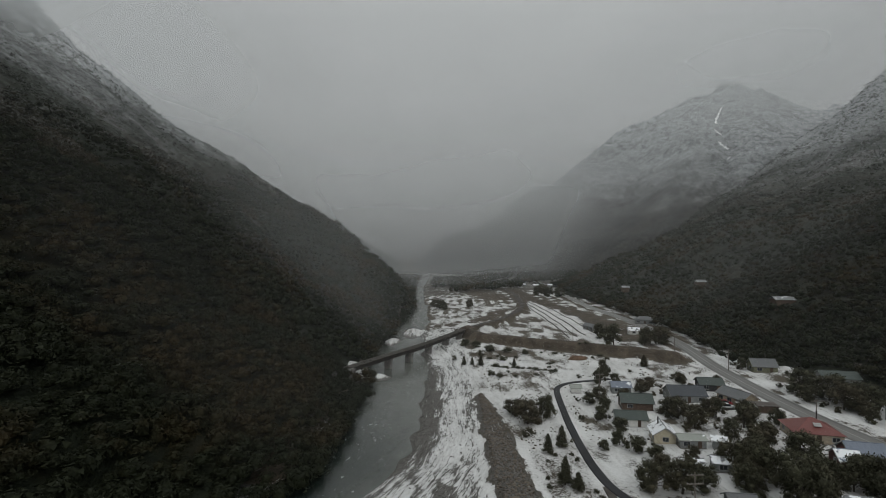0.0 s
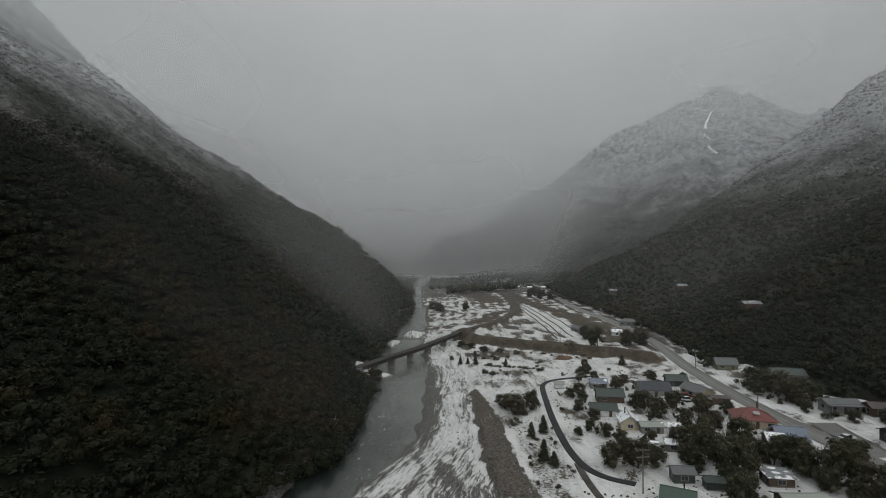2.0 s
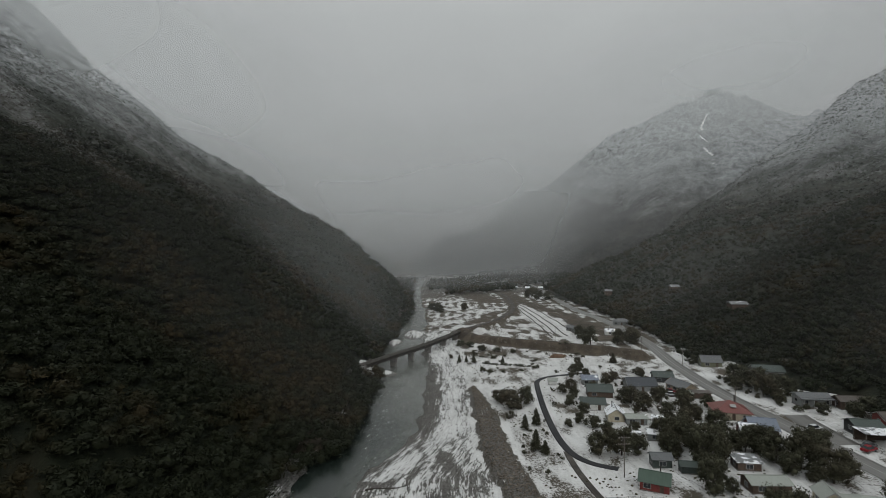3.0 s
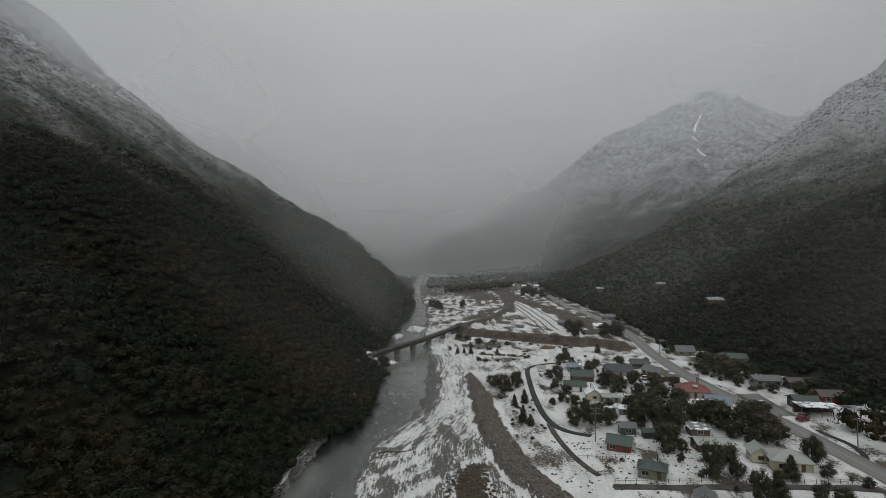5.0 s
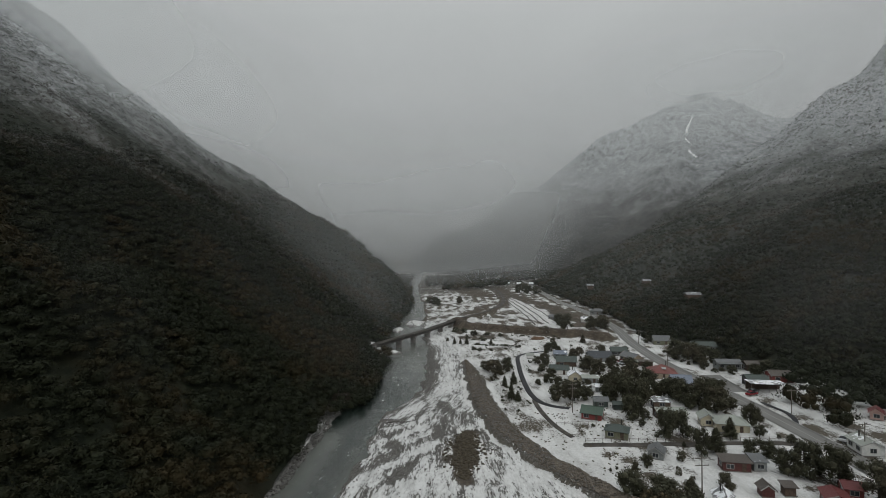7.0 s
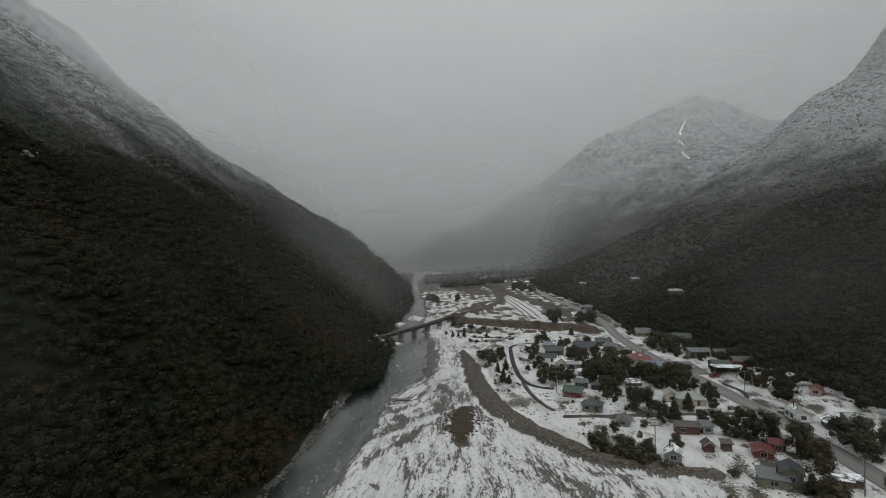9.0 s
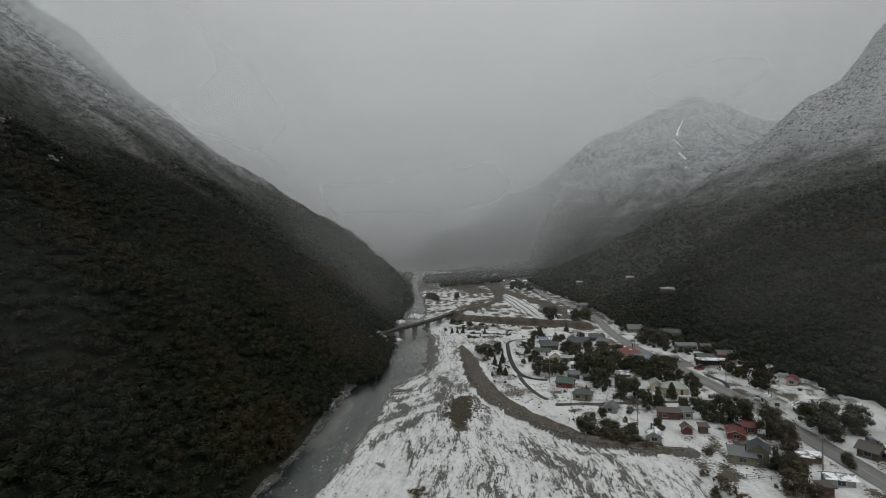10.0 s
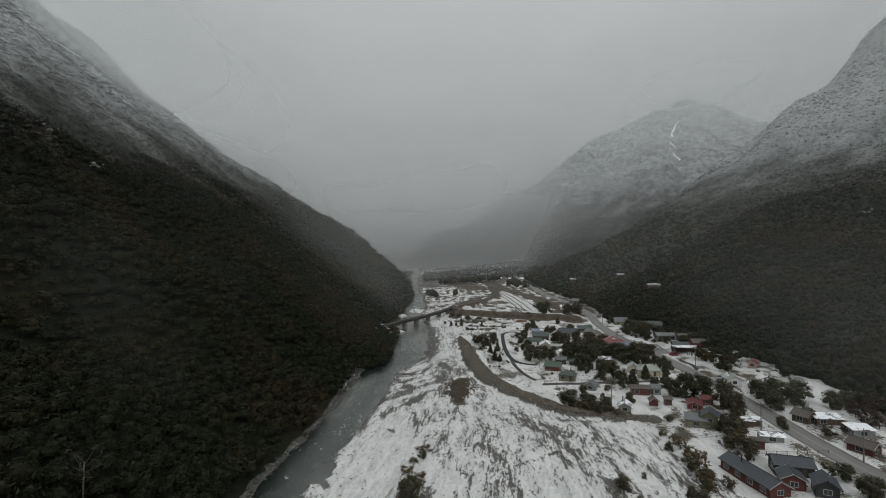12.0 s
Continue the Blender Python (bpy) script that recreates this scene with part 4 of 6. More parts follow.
def window(parent, x, y, z, w, h, side):
    """A window on a wall: white frame proud of the boards, dark pane set in it. side: degrees round the house."""
    m = pose(x, y, z, 0, 0, side)
    bm = bmesh.new()
    t = 0.09
    for d in ((-w / 2, w / 2, -0.06, 0.03, -h / 2 - t, -h / 2), (-w / 2, w / 2, -0.06, 0.03, h / 2, h / 2 + t), (-w / 2 - t, -w / 2, -0.06, 0.03, -h / 2 - t, h / 2 + t), (w / 2, w / 2 + t, -0.06, 0.03, -h / 2 - t, h / 2 + t), (-0.03, 0.03, -0.05, 0.03, -h / 2, h / 2)):
        box(bm, *d)
    fr = part("window", bm, M_TRIM, parent)
    fr.matrix_basis = m
    part("pane", boxed(-w / 2, w / 2, -0.025, 0.03, -h / 2, h / 2), M_GLASS, fr)


def house(x, y, L, D, h, rh, rot, wall, roof, snow, label, style="gable", chimney=False, porch=0.0, name="house", windows=True, group=""):
    """A small building: ridge along its own x; its front faces its own -y."""
    e = 0.45
    h, rh, L, D = h * 0.86, rh * 0.76, L * 0.80, D * 0.80
    z0 = min(spot(x + a, y + b) for a in (-L / 2, 0, L / 2) for b in (-D / 2, 0, D / 2)) + 0.1
    top = thing(name, x, y, rot, label, name.replace("_", " "), group, z0)
    bm = bmesh.new()
    box(bm, -L / 2, L / 2, -D / 2, D / 2, -0.6, h)
    if style == "gable":
        for sx in (-1, 1):
            v = [bm.verts.new(p) for p in ((sx * L / 2, -D / 2, h), (sx * L / 2, D / 2, h), (sx * L / 2, 0, h + rh))]
            v += [bm.verts.new(p) for p in ((sx * (L / 2 - 0.15), -D / 2, h), (sx * (L / 2 - 0.15), D / 2, h), (sx * (L / 2 - 0.15), 0, h + rh))]
            bm.faces.new(v[:3] if sx > 0 else v[2::-1])
            bm.faces.new(v[5:2:-1] if sx > 0 else v[3:])
            for a, b in ((0, 2), (2, 1)):
                bm.faces.new((v[a], v[b], v[b + 3], v[a + 3]))
    part("wall", bm, PAINT[wall], top)
    part("foundation", boxed(-L / 2 - 0.06, L / 2 + 0.06, -D / 2 - 0.06, D / 2 + 0.06, -0.65, 0.18), M_CONCRETE, top)
    bm = bmesh.new()
    X, Y = L / 2 + e, D / 2 + e
    drop = rh * e / (D / 2)
    if style == "gable":
        slab(bm, [(-X, -Y, h - drop + 0.14), (X, -Y, h - drop + 0.14), (X, 0, h + rh + 0.14), (-X, 0, h + rh + 0.14)], 0.12)
        slab(bm, [(X, Y, h - drop + 0.14), (-X, Y, h - drop + 0.14), (-X, 0, h + rh + 0.14), (X, 0, h + rh + 0.14)], 0.12)
    elif style == "hip":
        r = max(0.3, L / 2 - D / 2)
        zb, zt = h + 0.02, h + rh + 0.1
        slab(bm, [(-X, -Y, zb), (X, -Y, zb), (r, 0, zt), (-r, 0, zt)], 0.1)
        slab(bm, [(X, Y, zb), (-X, Y, zb), (-r, 0, zt), (r, 0, zt)], 0.1)
        slab(bm, [(X, -Y, zb), (X, Y, zb), (r, 0, zt)], 0.1)
        slab(bm, [(-X, Y, zb), (-X, -Y, zb), (-r, 0, zt)], 0.1)
    elif style == "mono":
        slab(bm, [(-X, -Y, h + 0.14), (X, -Y, h + 0.14), (X, Y, h + rh + 0.14), (-X, Y, h + rh + 0.14)], 0.14)
        fill = bmesh.new()
        box(fill, -L / 2, L / 2, D / 2 - 0.15, D / 2, h, h + rh * 0.92)
        part("back_wall", fill, PAINT[wall], top)
    else:
        box(bm, -X, X, -Y, Y, h, h + 0.22)
    part("roof", bm, roof_material(roof, snow), top)
    if style == "gable":
        bm = bmesh.new()
        bar(bm, (-X, 0, h + rh + 0.14), (X, 0, h + rh + 0.14), 0.12, 0.12, 6)
        part("ridge_cap", bm, roof_material(roof, min(snow, 0.3)), top)
        for sx in (-1, 1):
            bm = bmesh.new()
            for sy in (-1, 1):
                a, b = (sx * (X + 0.02), sy * Y, h - drop - 0.05), (sx * (X + 0.02), 0, h + rh - 0.05)
                slab(bm, [(a[0] - 0.03, *a[1:]), (a[0] + 0.03, *a[1:]), (b[0] + 0.03, *b[1:]), (b[0] - 0.03, *b[1:])], 0.2)
            part("bargeboard", bm, M_TRIM if wall in ("red", "cream", "white", "maroon", "greyb") else PAINT[wall], top)
    if windows:
        zc, hh = (h * 0.55, 1.0) if h < 4 else (1.5, 1.05)
        rows_z = [zc] if h < 4 else [1.5, 4.1]
        n = max(1, int(L / 3.0))
        for zz in rows_z:
            for side in (0, 180):
                s = 1 if side == 0 else -1
                for i in range(n):
                    px = (i + 0.5) / n * L - L / 2
                    if side == 0 and zz == rows_z[0] and i == n // 2 and n > 1:
                        continue
                    window(top, s * px, -s * D / 2, zz, min(1.5, L / n * 0.5), hh, side)
            k = max(1, int(D / 3.4))
            for side in (90, 270):
                s = 1 if side == 90 else -1
                for i in range(k):
                    py = (i + 0.5) / k * D - D / 2
                    window(top, s * L / 2, s * py, zz, min(1.3, D / k * 0.45), hh, side)
        if n > 1:
            px = (n // 2 + 0.5) / n * L - L / 2
            door = part("door", boxed(px - 0.45, px + 0.45, -D / 2 - 0.05, -D / 2 + 0.03, 0.05, 2.1), PAINT["brown"], top)
            part("handle", boxed(px + 0.30, px + 0.38, -D / 2 - 0.11, -D / 2 - 0.04, 0.98, 1.08), M_STEEL, door)
    if chimney:
        bm = bmesh.new()
        bar(bm, (L * 0.18, D * 0.16, h), (L * 0.18, D * 0.16, h + rh + 1.2), 0.16, 0.16, 8)
        bar(bm, (L * 0.18, D * 0.16, h + rh + 1.2), (L * 0.18, D * 0.16, h + rh + 1.4), 0.26, 0.10, 8)
        part("flue", bm, M_STEEL, top)
    if porch:
        part("porch_roof", boxed(-X, X, -D / 2 - porch, -D / 2 - 0.02, h - 0.25, h - 0.12), roof_material(roof, snow), top)
        n = max(2, int(L / 2.6))
        for i in range(n + 1):
            px = -L / 2 + L * i / n
            part("post", boxed(px - 0.06, px + 0.06, -D / 2 - porch + 0.1, -D / 2 - porch + 0.22, -0.5, h - 0.25), M_TRIM, top)
        part("deck", boxed(-L / 2, L / 2, -D / 2 - porch, -D / 2 - 0.07, -0.5, 0.02), M_POLE, top)
    return top


def carport(x, y, L, D, h, rot, roof, snow, label):
    top = thing("carport", x, y, rot, label, "carport")
    part("roof", boxed(-L / 2, L / 2, -D / 2, D / 2, h, h + 0.18), roof_material(roof, snow), top)
    for sx in (-1, 0, 1):
        for sy in (-1, 1):
            a, b = sx * (L / 2 - 0.2), sy * (D / 2 - 0.2)
            part("post", boxed(a - 0.07, a + 0.07, b - 0.07, b + 0.07, -0.5, h), M_POLE, top)
    part("back_wall", boxed(-L / 2 + 0.3, L / 2 - 0.3, D / 2 - 0.5, D / 2 - 0.38, -0.5, h), PAINT["brown"], top)


# ---- the village ----
V = "buildings of the village"
house(119.7, 313, 14, 8, 3.2, 2.4, -16, "greyb", "grey", 0.1, "long grey iron-roofed shed beside the highway", "hip", name="shed", group=V)
house(114.6, 187.5, 10, 7.5, 2.8, 2.9, -10, "olive", "grey", 0.1, "olive cottage with steep grey roof above the road", chimney=True, group=V)
house(116.2, 188.4, 3.6, 3.4, 2.8, 2.0, 80, "olive", "grey", 0.1, "small gabled porch wing of an olive cottage", group=V)
house(126.3, 166.8, 13, 8, 3.2, 2.2, -12, "greyb", "darkgreen", 0.0, "weathered grey house with dark roof among trees", group=V)
house(139, 173, 9, 6.5, 3.6, 1.8, -40, "olive", "brown", 0.1, "olive house with brown roof below the bush", group=V)
house(137.5, 160.5, 5.0, 4.5, 3.2, 1.2, -20, "white", "brown", 0.2, "small pale wing beside the bush edge", group=V)
house(72.2, 158, 13, 9, 3.0, 2.8, -3, "greyb", "dark", 0.0, "large house with a plain dark grey roof", group=V)
house(84.8, 167.5, 9, 7, 2.8, 2.0, -10, "black", "darkgreen", 0.05, "black-stained cottage with white window frames", group=V)
house(85.4, 152.6, 12, 7, 2.8, 2.2, 106, "tan", "grey", 0.1, "long tan house with grey iron roof by the road", group=V)
house(82.8, 143.6, 4.2, 4.6, 2.6, 0.2, -8, "tan", "pale", 0.1, "tan flat-roofed garage in a gravel yard", "flat", name="garage", windows=False, group=V)
house(88.6, 144.5, 7.0, 4.6, 2.3, 0.2, -10, "brown", "brown", 0.2, "low brown shed behind the garage", "flat", name="shed", windows=False, group=V)
red_house = house(87.2, 124.4, 12.5, 11.5, 2.8, 3.3, -14, "tan", "rust", 0.03, "large house under a broad red hip roof", "hip", chimney=True, group=V)
sky_bm = boxed(-0.8, 0.8, -0.6, 0.6, 0.0, 0.12)
skylight = part("skylight", sky_bm, M_TRIM, red_house, "pale skylight panel")
skylight.matrix_basis = pose(0.3, -2.7, 4.02, 28, 0, 0)
house(87.9, 109.9, 8.4, 9.0, 2.4, 2.8, -14, "maroon", "blue", 0.12, "maroon house with steep blue-grey roof, snow at eaves", group=V)
house(83.2, 108.5, 5, 7, 2.2, 2.0, -14, "maroon", "blue", 0.62, "small maroon wing with snow-edged blue roof", group=V)
house(52.3, 127.2, 8.0, 6.6, 2.9, 2.3, 80, "cream", "snow", 0.62, "cream cottage with red barge edges under snow", chimney=True, group=V)
house(48.6, 139.7, 10, 6, 2.7, 1.9, -8, "white", "darkgreen", 0.0, "pale cottage with dark green roof beside trees", group=V)
house(55, 153, 11, 8, 2.8, 2.4, -8, "brown", "darkgreen", 0.02, "brown house with dark green roof among shrubs", group=V)
house(57, 122.5, 7.5, 4.6, 2.4, 0.9, -4, "greyb", "pale", 0.3, "pale low-roofed bach with some snow", group=V)
house(63.3, 121.2, 3.6, 4.2, 2.3, 0.3, -24, "greyb", "snow", 0.62, "little snow-roofed outbuilding beside a bach", "flat", name="shed", windows=False, group=V)
house(50.6, 109, 5.6, 4.4, 2.4, 1.0, -6, "greyb", "snow", 0.6, "small snow-roofed bach among shrubs", group=V)
house(57.3, 109.3, 4.6, 4.2, 2.4, 1.0, -14, "greyb", "snow", 0.62, "small hut with white snow on its roof", name="hut", group=V)
house(56.3, 170.4, 7.5, 6, 2.6, 1.6, -6, "greyb", "blue", 0.35, "grey hut with pale blue roof near the lane", name="hut", group=V)
house(41.6, 172, 4, 3, 2.2, 0.9, -5, "white", "pale", 0.3, "tiny pale garden shed beside the lane", name="shed", windows=False, group=V)
house(45.7, 81.1, 7.6, 6.2, 2.5, 2.0, -27, "red", "green", 0.02, "red-walled cottage with green iron roof", chimney=True, group=V)
house(51.9, 92.7, 5.6, 4.4, 2.7, 1.2, -6, "darkgreen", "grey", 0.1, "small dark green bach with one white window", group=V)
house(56.9, 88.2, 5.2, 3.4, 2.2, 0.8, -8, "darkgreen", "darkgreen", 0.1, "green iron shed beside a small bach", name="shed", windows=False, group=V)
house(71.1, 89.2, 6.5, 5.4, 2.3, 0.5, -8, "brown", "snow", 0.5, "low brown house with snow across its roof", "mono", group=V)
house(68.9, 78.2, 10.4, 6, 2.5, 1.2, -2, "brown", "pale", 0.1, "long low house with pale grey-green roof", group=V)
house(117.5, 130.7, 11.5, 6.2, 3.6, 1.2, -6, "greyb", "grey", 0.1, "two-storey lodge with white verandah posts", porch=2.0, name="lodge", group=V)
house(126.2, 125.7, 10, 6, 3.0, 1.4, -8, "brown", "brown", 0.15, "brown house at the edge of the bush", group=V)
house(47.9, 64.9, 7.6, 6.0, 2.7, 1.7, -25, "olive", "darkgreen", 0.05, "olive bach with dark hipped roof in the snow", "hip", chimney=True, group=V)
house(52.9, 50.3, 4.6, 4.6, 2.4, 1.5, 60, "greyb", "grey", 0.25, "small grey gabled hut in a snowy garden", name="hut", group=V)
house(80.6, 65.1, 10.5, 8, 2.9, 2.3, -16, "cream", "pale", 0.02, "cream house with pale green hip roof", "hip", group=V)
house(76.3, 69.7, 6, 5, 2.8, 1.8, 74, "cream", "pale", 0.02, "cream wing with pale green gable roof", group=V)
carport(112.3, 97.8, 11.5, 6, 3.0, -12, "snow", 0.58, "open-fronted store with snow on its flat roof")
house(124.6, 108.8, 9, 7.5, 3.0, 1.8, -10, "red", "brown", 0.05, "red building with dark brown roof", group=V)
house(113.2, 105.2, 8.5, 7, 3.2, 1.4, -10, "black", "darkgreen", 0.05, "dark flat-gabled shop behind a snowy canopy", group=V)
house(67.5, 40.9, 7.6, 4.6, 2.6, 0.5, -10, "maroon", "brown", 0.15, "maroon bach with two white windows", "mono", group=V)
house(72.8, 40.5, 3.4, 4.4, 2.7, 0.6, -10, "greyb", "grey", 0.3, "grey annex beside a maroon bach", "mono", windows=True, group=V)
house(66.6, 27.9, 3, 3, 2.2, 1.2, 80, "maroon", "brown", 0.1, "little maroon garden hut with steep roof", name="hut", windows=False, group=V)
house(71.1, 27.5, 2.6, 2.6, 2.3, 0.5, -10, "brown", "brown", 0.2, "tiny brown timber garden shed", "mono", name="shed", windows=False, group=V)
house(77.7, 23.2, 5.6, 5.2, 2.1, 1.0, 66, "red", "crimson", 0.04, "bright red cottage with white bargeboards", group=V)
house(83.2, 26, 4.0, 4.4, 2.3, 1.1, -20, "red", "crimson", 0.04, "taller red wing behind a red cottage", group=V)
house(70.6, 8.9, 6.6, 5.4, 2.3, 1.0, -24, "olive", "grey", 0.05, "olive bach with ribbed grey lean-to roof", "mono", chimney=True, group=V)
house(75.1, 9.5, 6.2, 5.2, 3.4, 1.7, 60, "olive", "dark", 0.03, "tall olive gabled house with dark grey roof", group=V)
house(55.8, 24.5, 5.4, 4.6, 2.4, 1.4, 70, "greyb", "snow", 0.55, "grey gabled hut with snow near a power pole", name="hut", chimney=True, group=V)
house(103.1, 45.7, 7.8, 6, 3.0, 1.5, 78, "white", "pale", 0.35, "white house with glazed gable and pale roof", chimney=True, group=V)
house(124.1, 66.4, 4.6, 3.8, 2.6, 1.4, 50, "pink", "crimson", 0.12, "small faded pink hut with red roof below the bush", name="hut", group=V)
house(116.1, 40.8, 8.0, 4.2, 2.5, 0.9, -6, "greyb", "pale", 0.2, "long pale grey hut in the snow", name="hut", group=V)
house(106.8, 37.9, 5.4, 4.4, 2.3, 1.6, 70, "brown", "snow", 0.58, "small brown hut with snowy roof", name="hut", windows=False, group=V)
house(124.2, 40.6, 2.2, 2.2, 2.2, 0.4, 0, "white", "grey", 0.2, "tiny white shed at the bush edge", "mono", name="shed", windows=False, group=V)
house(65.6, -25.3, 18.5, 6.0, 3.0, 1.7, 97, "maroon", "dark", 0.0, "long two-storey maroon lodge with dark slate-grey roof", chimney=True, name="lodge", group=V)
house(76.1, -22.3, 9.5, 6, 3.0, 1.6, -18, "black", "dark", 0.06, "dark house with white railing beside the lodge", group=V)
house(71.8, -28.3, 5.2, 5.4, 3.0, 1.5, 70, "maroon", "dark", 0.1, "maroon wing with snow along its eaves", group=V)
house(76.2, -32.1, 6.4, 5, 3.0, 1.6, 62, "black", "dark", 0.25, "black cottage with snowy roof edge", group=V)
house(99.5, -14.6, 6.8, 4.6, 2.3, 1.5, 112, "maroon", "brown", 0.05, "brown-roofed cottage with white-edged gable", group=V)
house(100.6, 6.6, 5.4, 4.6, 2.4, 1.8, 112, "brown", "brown", 0.15, "dark brown cottage with steep ribbed roof", group=V)
house(105.2, 4.3, 8.4, 4.4, 2.2, 0.6, -8, "brown", "snow", 0.62, "low brown house with deep snow on its roof", "mono", group=V)
house(107.1, -4.5, 6.4, 4.6, 2.4, 0.6, -8, "greyb", "snow", 0.7, "low grey house under patchy snow", "mono", group=V)
house(84.1, 6.2, 3.0, 2.8, 2.1, 0.3, -18, "brown", "snow", 0.58, "brown shed with snow-covered roof", "mono", name="shed", windows=False, group=V)
house(86.5, 6, 3.0, 2.8, 2.1, 0.3, -18, "brown", "snow", 0.58, "brown shed beside another under snow", "mono", name="shed", windows=False, group=V)
house(83.4, -4.6, 6.6, 3.8, 2.2, 0.8, -16, "greyb", "snow", 0.6, "grey bach with snow on a shallow gable roof", group=V)
house(77.4, -8.6, 3, 3.0, 2.4, 0.3, -14, "maroon", "brown", 0.05, "small maroon shed with flat brown roof", "flat", name="shed", windows=False, group=V)
# far end of the village and the railway yard
house(82.5, 300, 12, 5, 3.0, 1.6, -70, "greyb", "grey", 0.3, "long grey railway shed beside the sidings", name="shed", group=V)
house(100, 278, 7, 5, 3.0, 1.8, -10, "white", "snow", 0.58, "small railway house with snow on its roof", group=V)


def forest_hut(x, y, lift, L, label):
    """A snow-roofed building showing above the trees on the slope."""
    z = float(right_z(np.array([x]), np.array([y]))[0]) + lift
    top = thing("hut", x, y, -6, label, "hut", V, z)
    part("wall", boxed(-L / 2, L / 2, -3, 3, -lift - 2, 3), PAINT["brown"], top)
    bm = bmesh.new()
    slab(bm, [(-L / 2 - 0.4, -3.4, 2.9), (L / 2 + 0.4, -3.4, 2.9), (L / 2 + 0.4, 0, 4.4), (-L / 2 - 0.4, 0, 4.4)], 0.15)
    slab(bm, [(L / 2 + 0.4, 3.4, 2.9), (-L / 2 - 0.4, 3.4, 2.9), (-L / 2 - 0.4, 0, 4.4), (L / 2 + 0.4, 0, 4.4)], 0.15)
    part("roof", bm, roof_material("snow", 0.36), top)


forest_hut(163, 249, 3.4, 9, "hut with snowy roof standing in the forest")
for x, y, L in ((152, 440, 6), (178, 360, 6), (128, 655, 7), (112, 668, 8), (98, 690, 7)):
    house(x, y, L, 6, 3, 2, -8, "greyb", "snow", 0.7, "distant house with snowy roof up the valley", windows=False, group=V) if x < 131 else forest_hut(x, y, 4.0, L, "distant house with snowy roof among trees")

# ---- railway bridge ----
BRIDGE = [(-42, 197), (-29.5, 222), (-21.5, 236), (-13, 253), (-4.5, 273), (3, 291), (8, 304)]
DECK_Z = 4.6
bridge = tagged(new("railway_bridge"), "dark steel girder railway bridge on concrete piers", "bridge")
bridge.location = (-13, 253, 0)


def span(name, a, b, lo, hi, side0, side1, material):
    """A straight member along the bridge between two places, sides measured to its right."""
    ax, ay = a[0] + 13, a[1] - 253
    bx, by = b[0] + 13, b[1] - 253
    d = Vector((bx - ax, by - ay, 0)).normalized()
    n = Vector((d.y, -d.x, 0))
    bm = bmesh.new()
    v = []
    for z in (lo, hi):
        for (px, py) in ((ax, ay), (bx, by)):
            for s in (side0, side1):
                v.append(bm.verts.new((px + n.x * s, py + n.y * s, z)))
    for f in ((0, 1, 3, 2), (4, 6, 7, 5), (0, 4, 5, 1), (2, 3, 7, 6), (0, 2, 6, 4), (1, 5, 7, 3)):
        bm.faces.new([v[i] for i in f])
    bmesh.ops.recalc_face_normals(bm, faces=bm.faces[:])
    return part(name, bm, material, bridge)


for a, b in zip(BRIDGE, BRIDGE[1:]):
    for s in (-1.55, 1.25):
        g = span("girder", a, b, DECK_Z - 1.5, DECK_Z, s, s + 0.3, M_STEEL)
        span("flange", a, b, DECK_Z - 1.62, DECK_Z - 1.5, s - 0.12, s + 0.42, M_STEEL)
    span("deck", a, b, DECK_Z, DECK_Z + 0.28, -2.0, 2.0, M_GRAVEL)
    for s in (-0.78, 0.70):
        span("rail", a, b, DECK_Z + 0.28, DECK_Z + 0.42, s, s + 0.09, M_STEEL)
    for s in (-2.0, 1.94):
        span("handrail", a, b, DECK_Z + 1.1, DECK_Z + 1.16, s, s + 0.06, M_STEEL)
    L = math.dist(a, b)
    for i in range(int(L / 3)):
        k = (i + 0.5) / int(L / 3)
        p = (a[0] + (b[0] - a[0]) * k, a[1] + (b[1] - a[1]) * k)
        q = (p[0] + (b[0] - a[0]) / L * 0.08, p[1] + (b[1] - a[1]) / L * 0.08)
        for s in (-2.0, 1.94):
            span("post", p, q, DECK_Z + 0.28, DECK_Z + 1.12, s, s + 0.06, M_STEEL)
for (px, py), ahead in zip(BRIDGE[1:-1], BRIDGE[2:]):
    L = math.dist((px, py), ahead)
    dx, dy = (ahead[0] - px) / L * 0.65, (ahead[1] - py) / L * 0.65
    span("pier", (px - dx, py - dy), (px + dx, py + dy), -5.0, DECK_Z - 2.2, -1.7, 1.7, M_CONCRETE)
    span("pier_cap", (px - dx * 1.5, py - dy * 1.5), (px + dx * 1.5, py + dy * 1.5), DECK_Z - 2.2, DECK_Z - 1.62, -2.2, 2.2, M_CONCRETE)
for p, q in (((-47, 187), (-41.5, 198)), ((7, 301.5), (10, 309))):
    span("abutment", p, q, -2.0, DECK_Z - 0.02, -2.6, 2.6, M_CONCRETE)

# ---- rails, sidings and yard tracks ----
strip("railway_ballast", RAIL, 4.2, M_GRAVEL, 0.10, "dark ballasted railway curving off the bridge", "railway", step=3.0)
for off in (0, 4.5, 9.5, 16, 23):
    strip("siding", [(64 + off * 1.05, 276 + off * 0.3), (66 + off, 340), (66 + off * 0.95, 420), (63 + off * 0.92, 505), (60 + off * 0.8, 570)], 1.0, M_GRAVEL, 0.08, "rusty siding through the snowy railway yard", "railway", step=5.0)
strip("drive", [(37, 60.5), (48, 58.5), (60, 57), (74, 55.5), (92, 52)], 2.6, M_GRAVEL, 0.06, "slushy gravel drive between snowy gardens", "track")
strip("forecourt", [(103.0, 98), (103.6, 106), (104.4, 114), (106.0, 122)], 6.4, M_ASPHALT, 0.09, "wet asphalt forecourt beside the highway", "pavement")
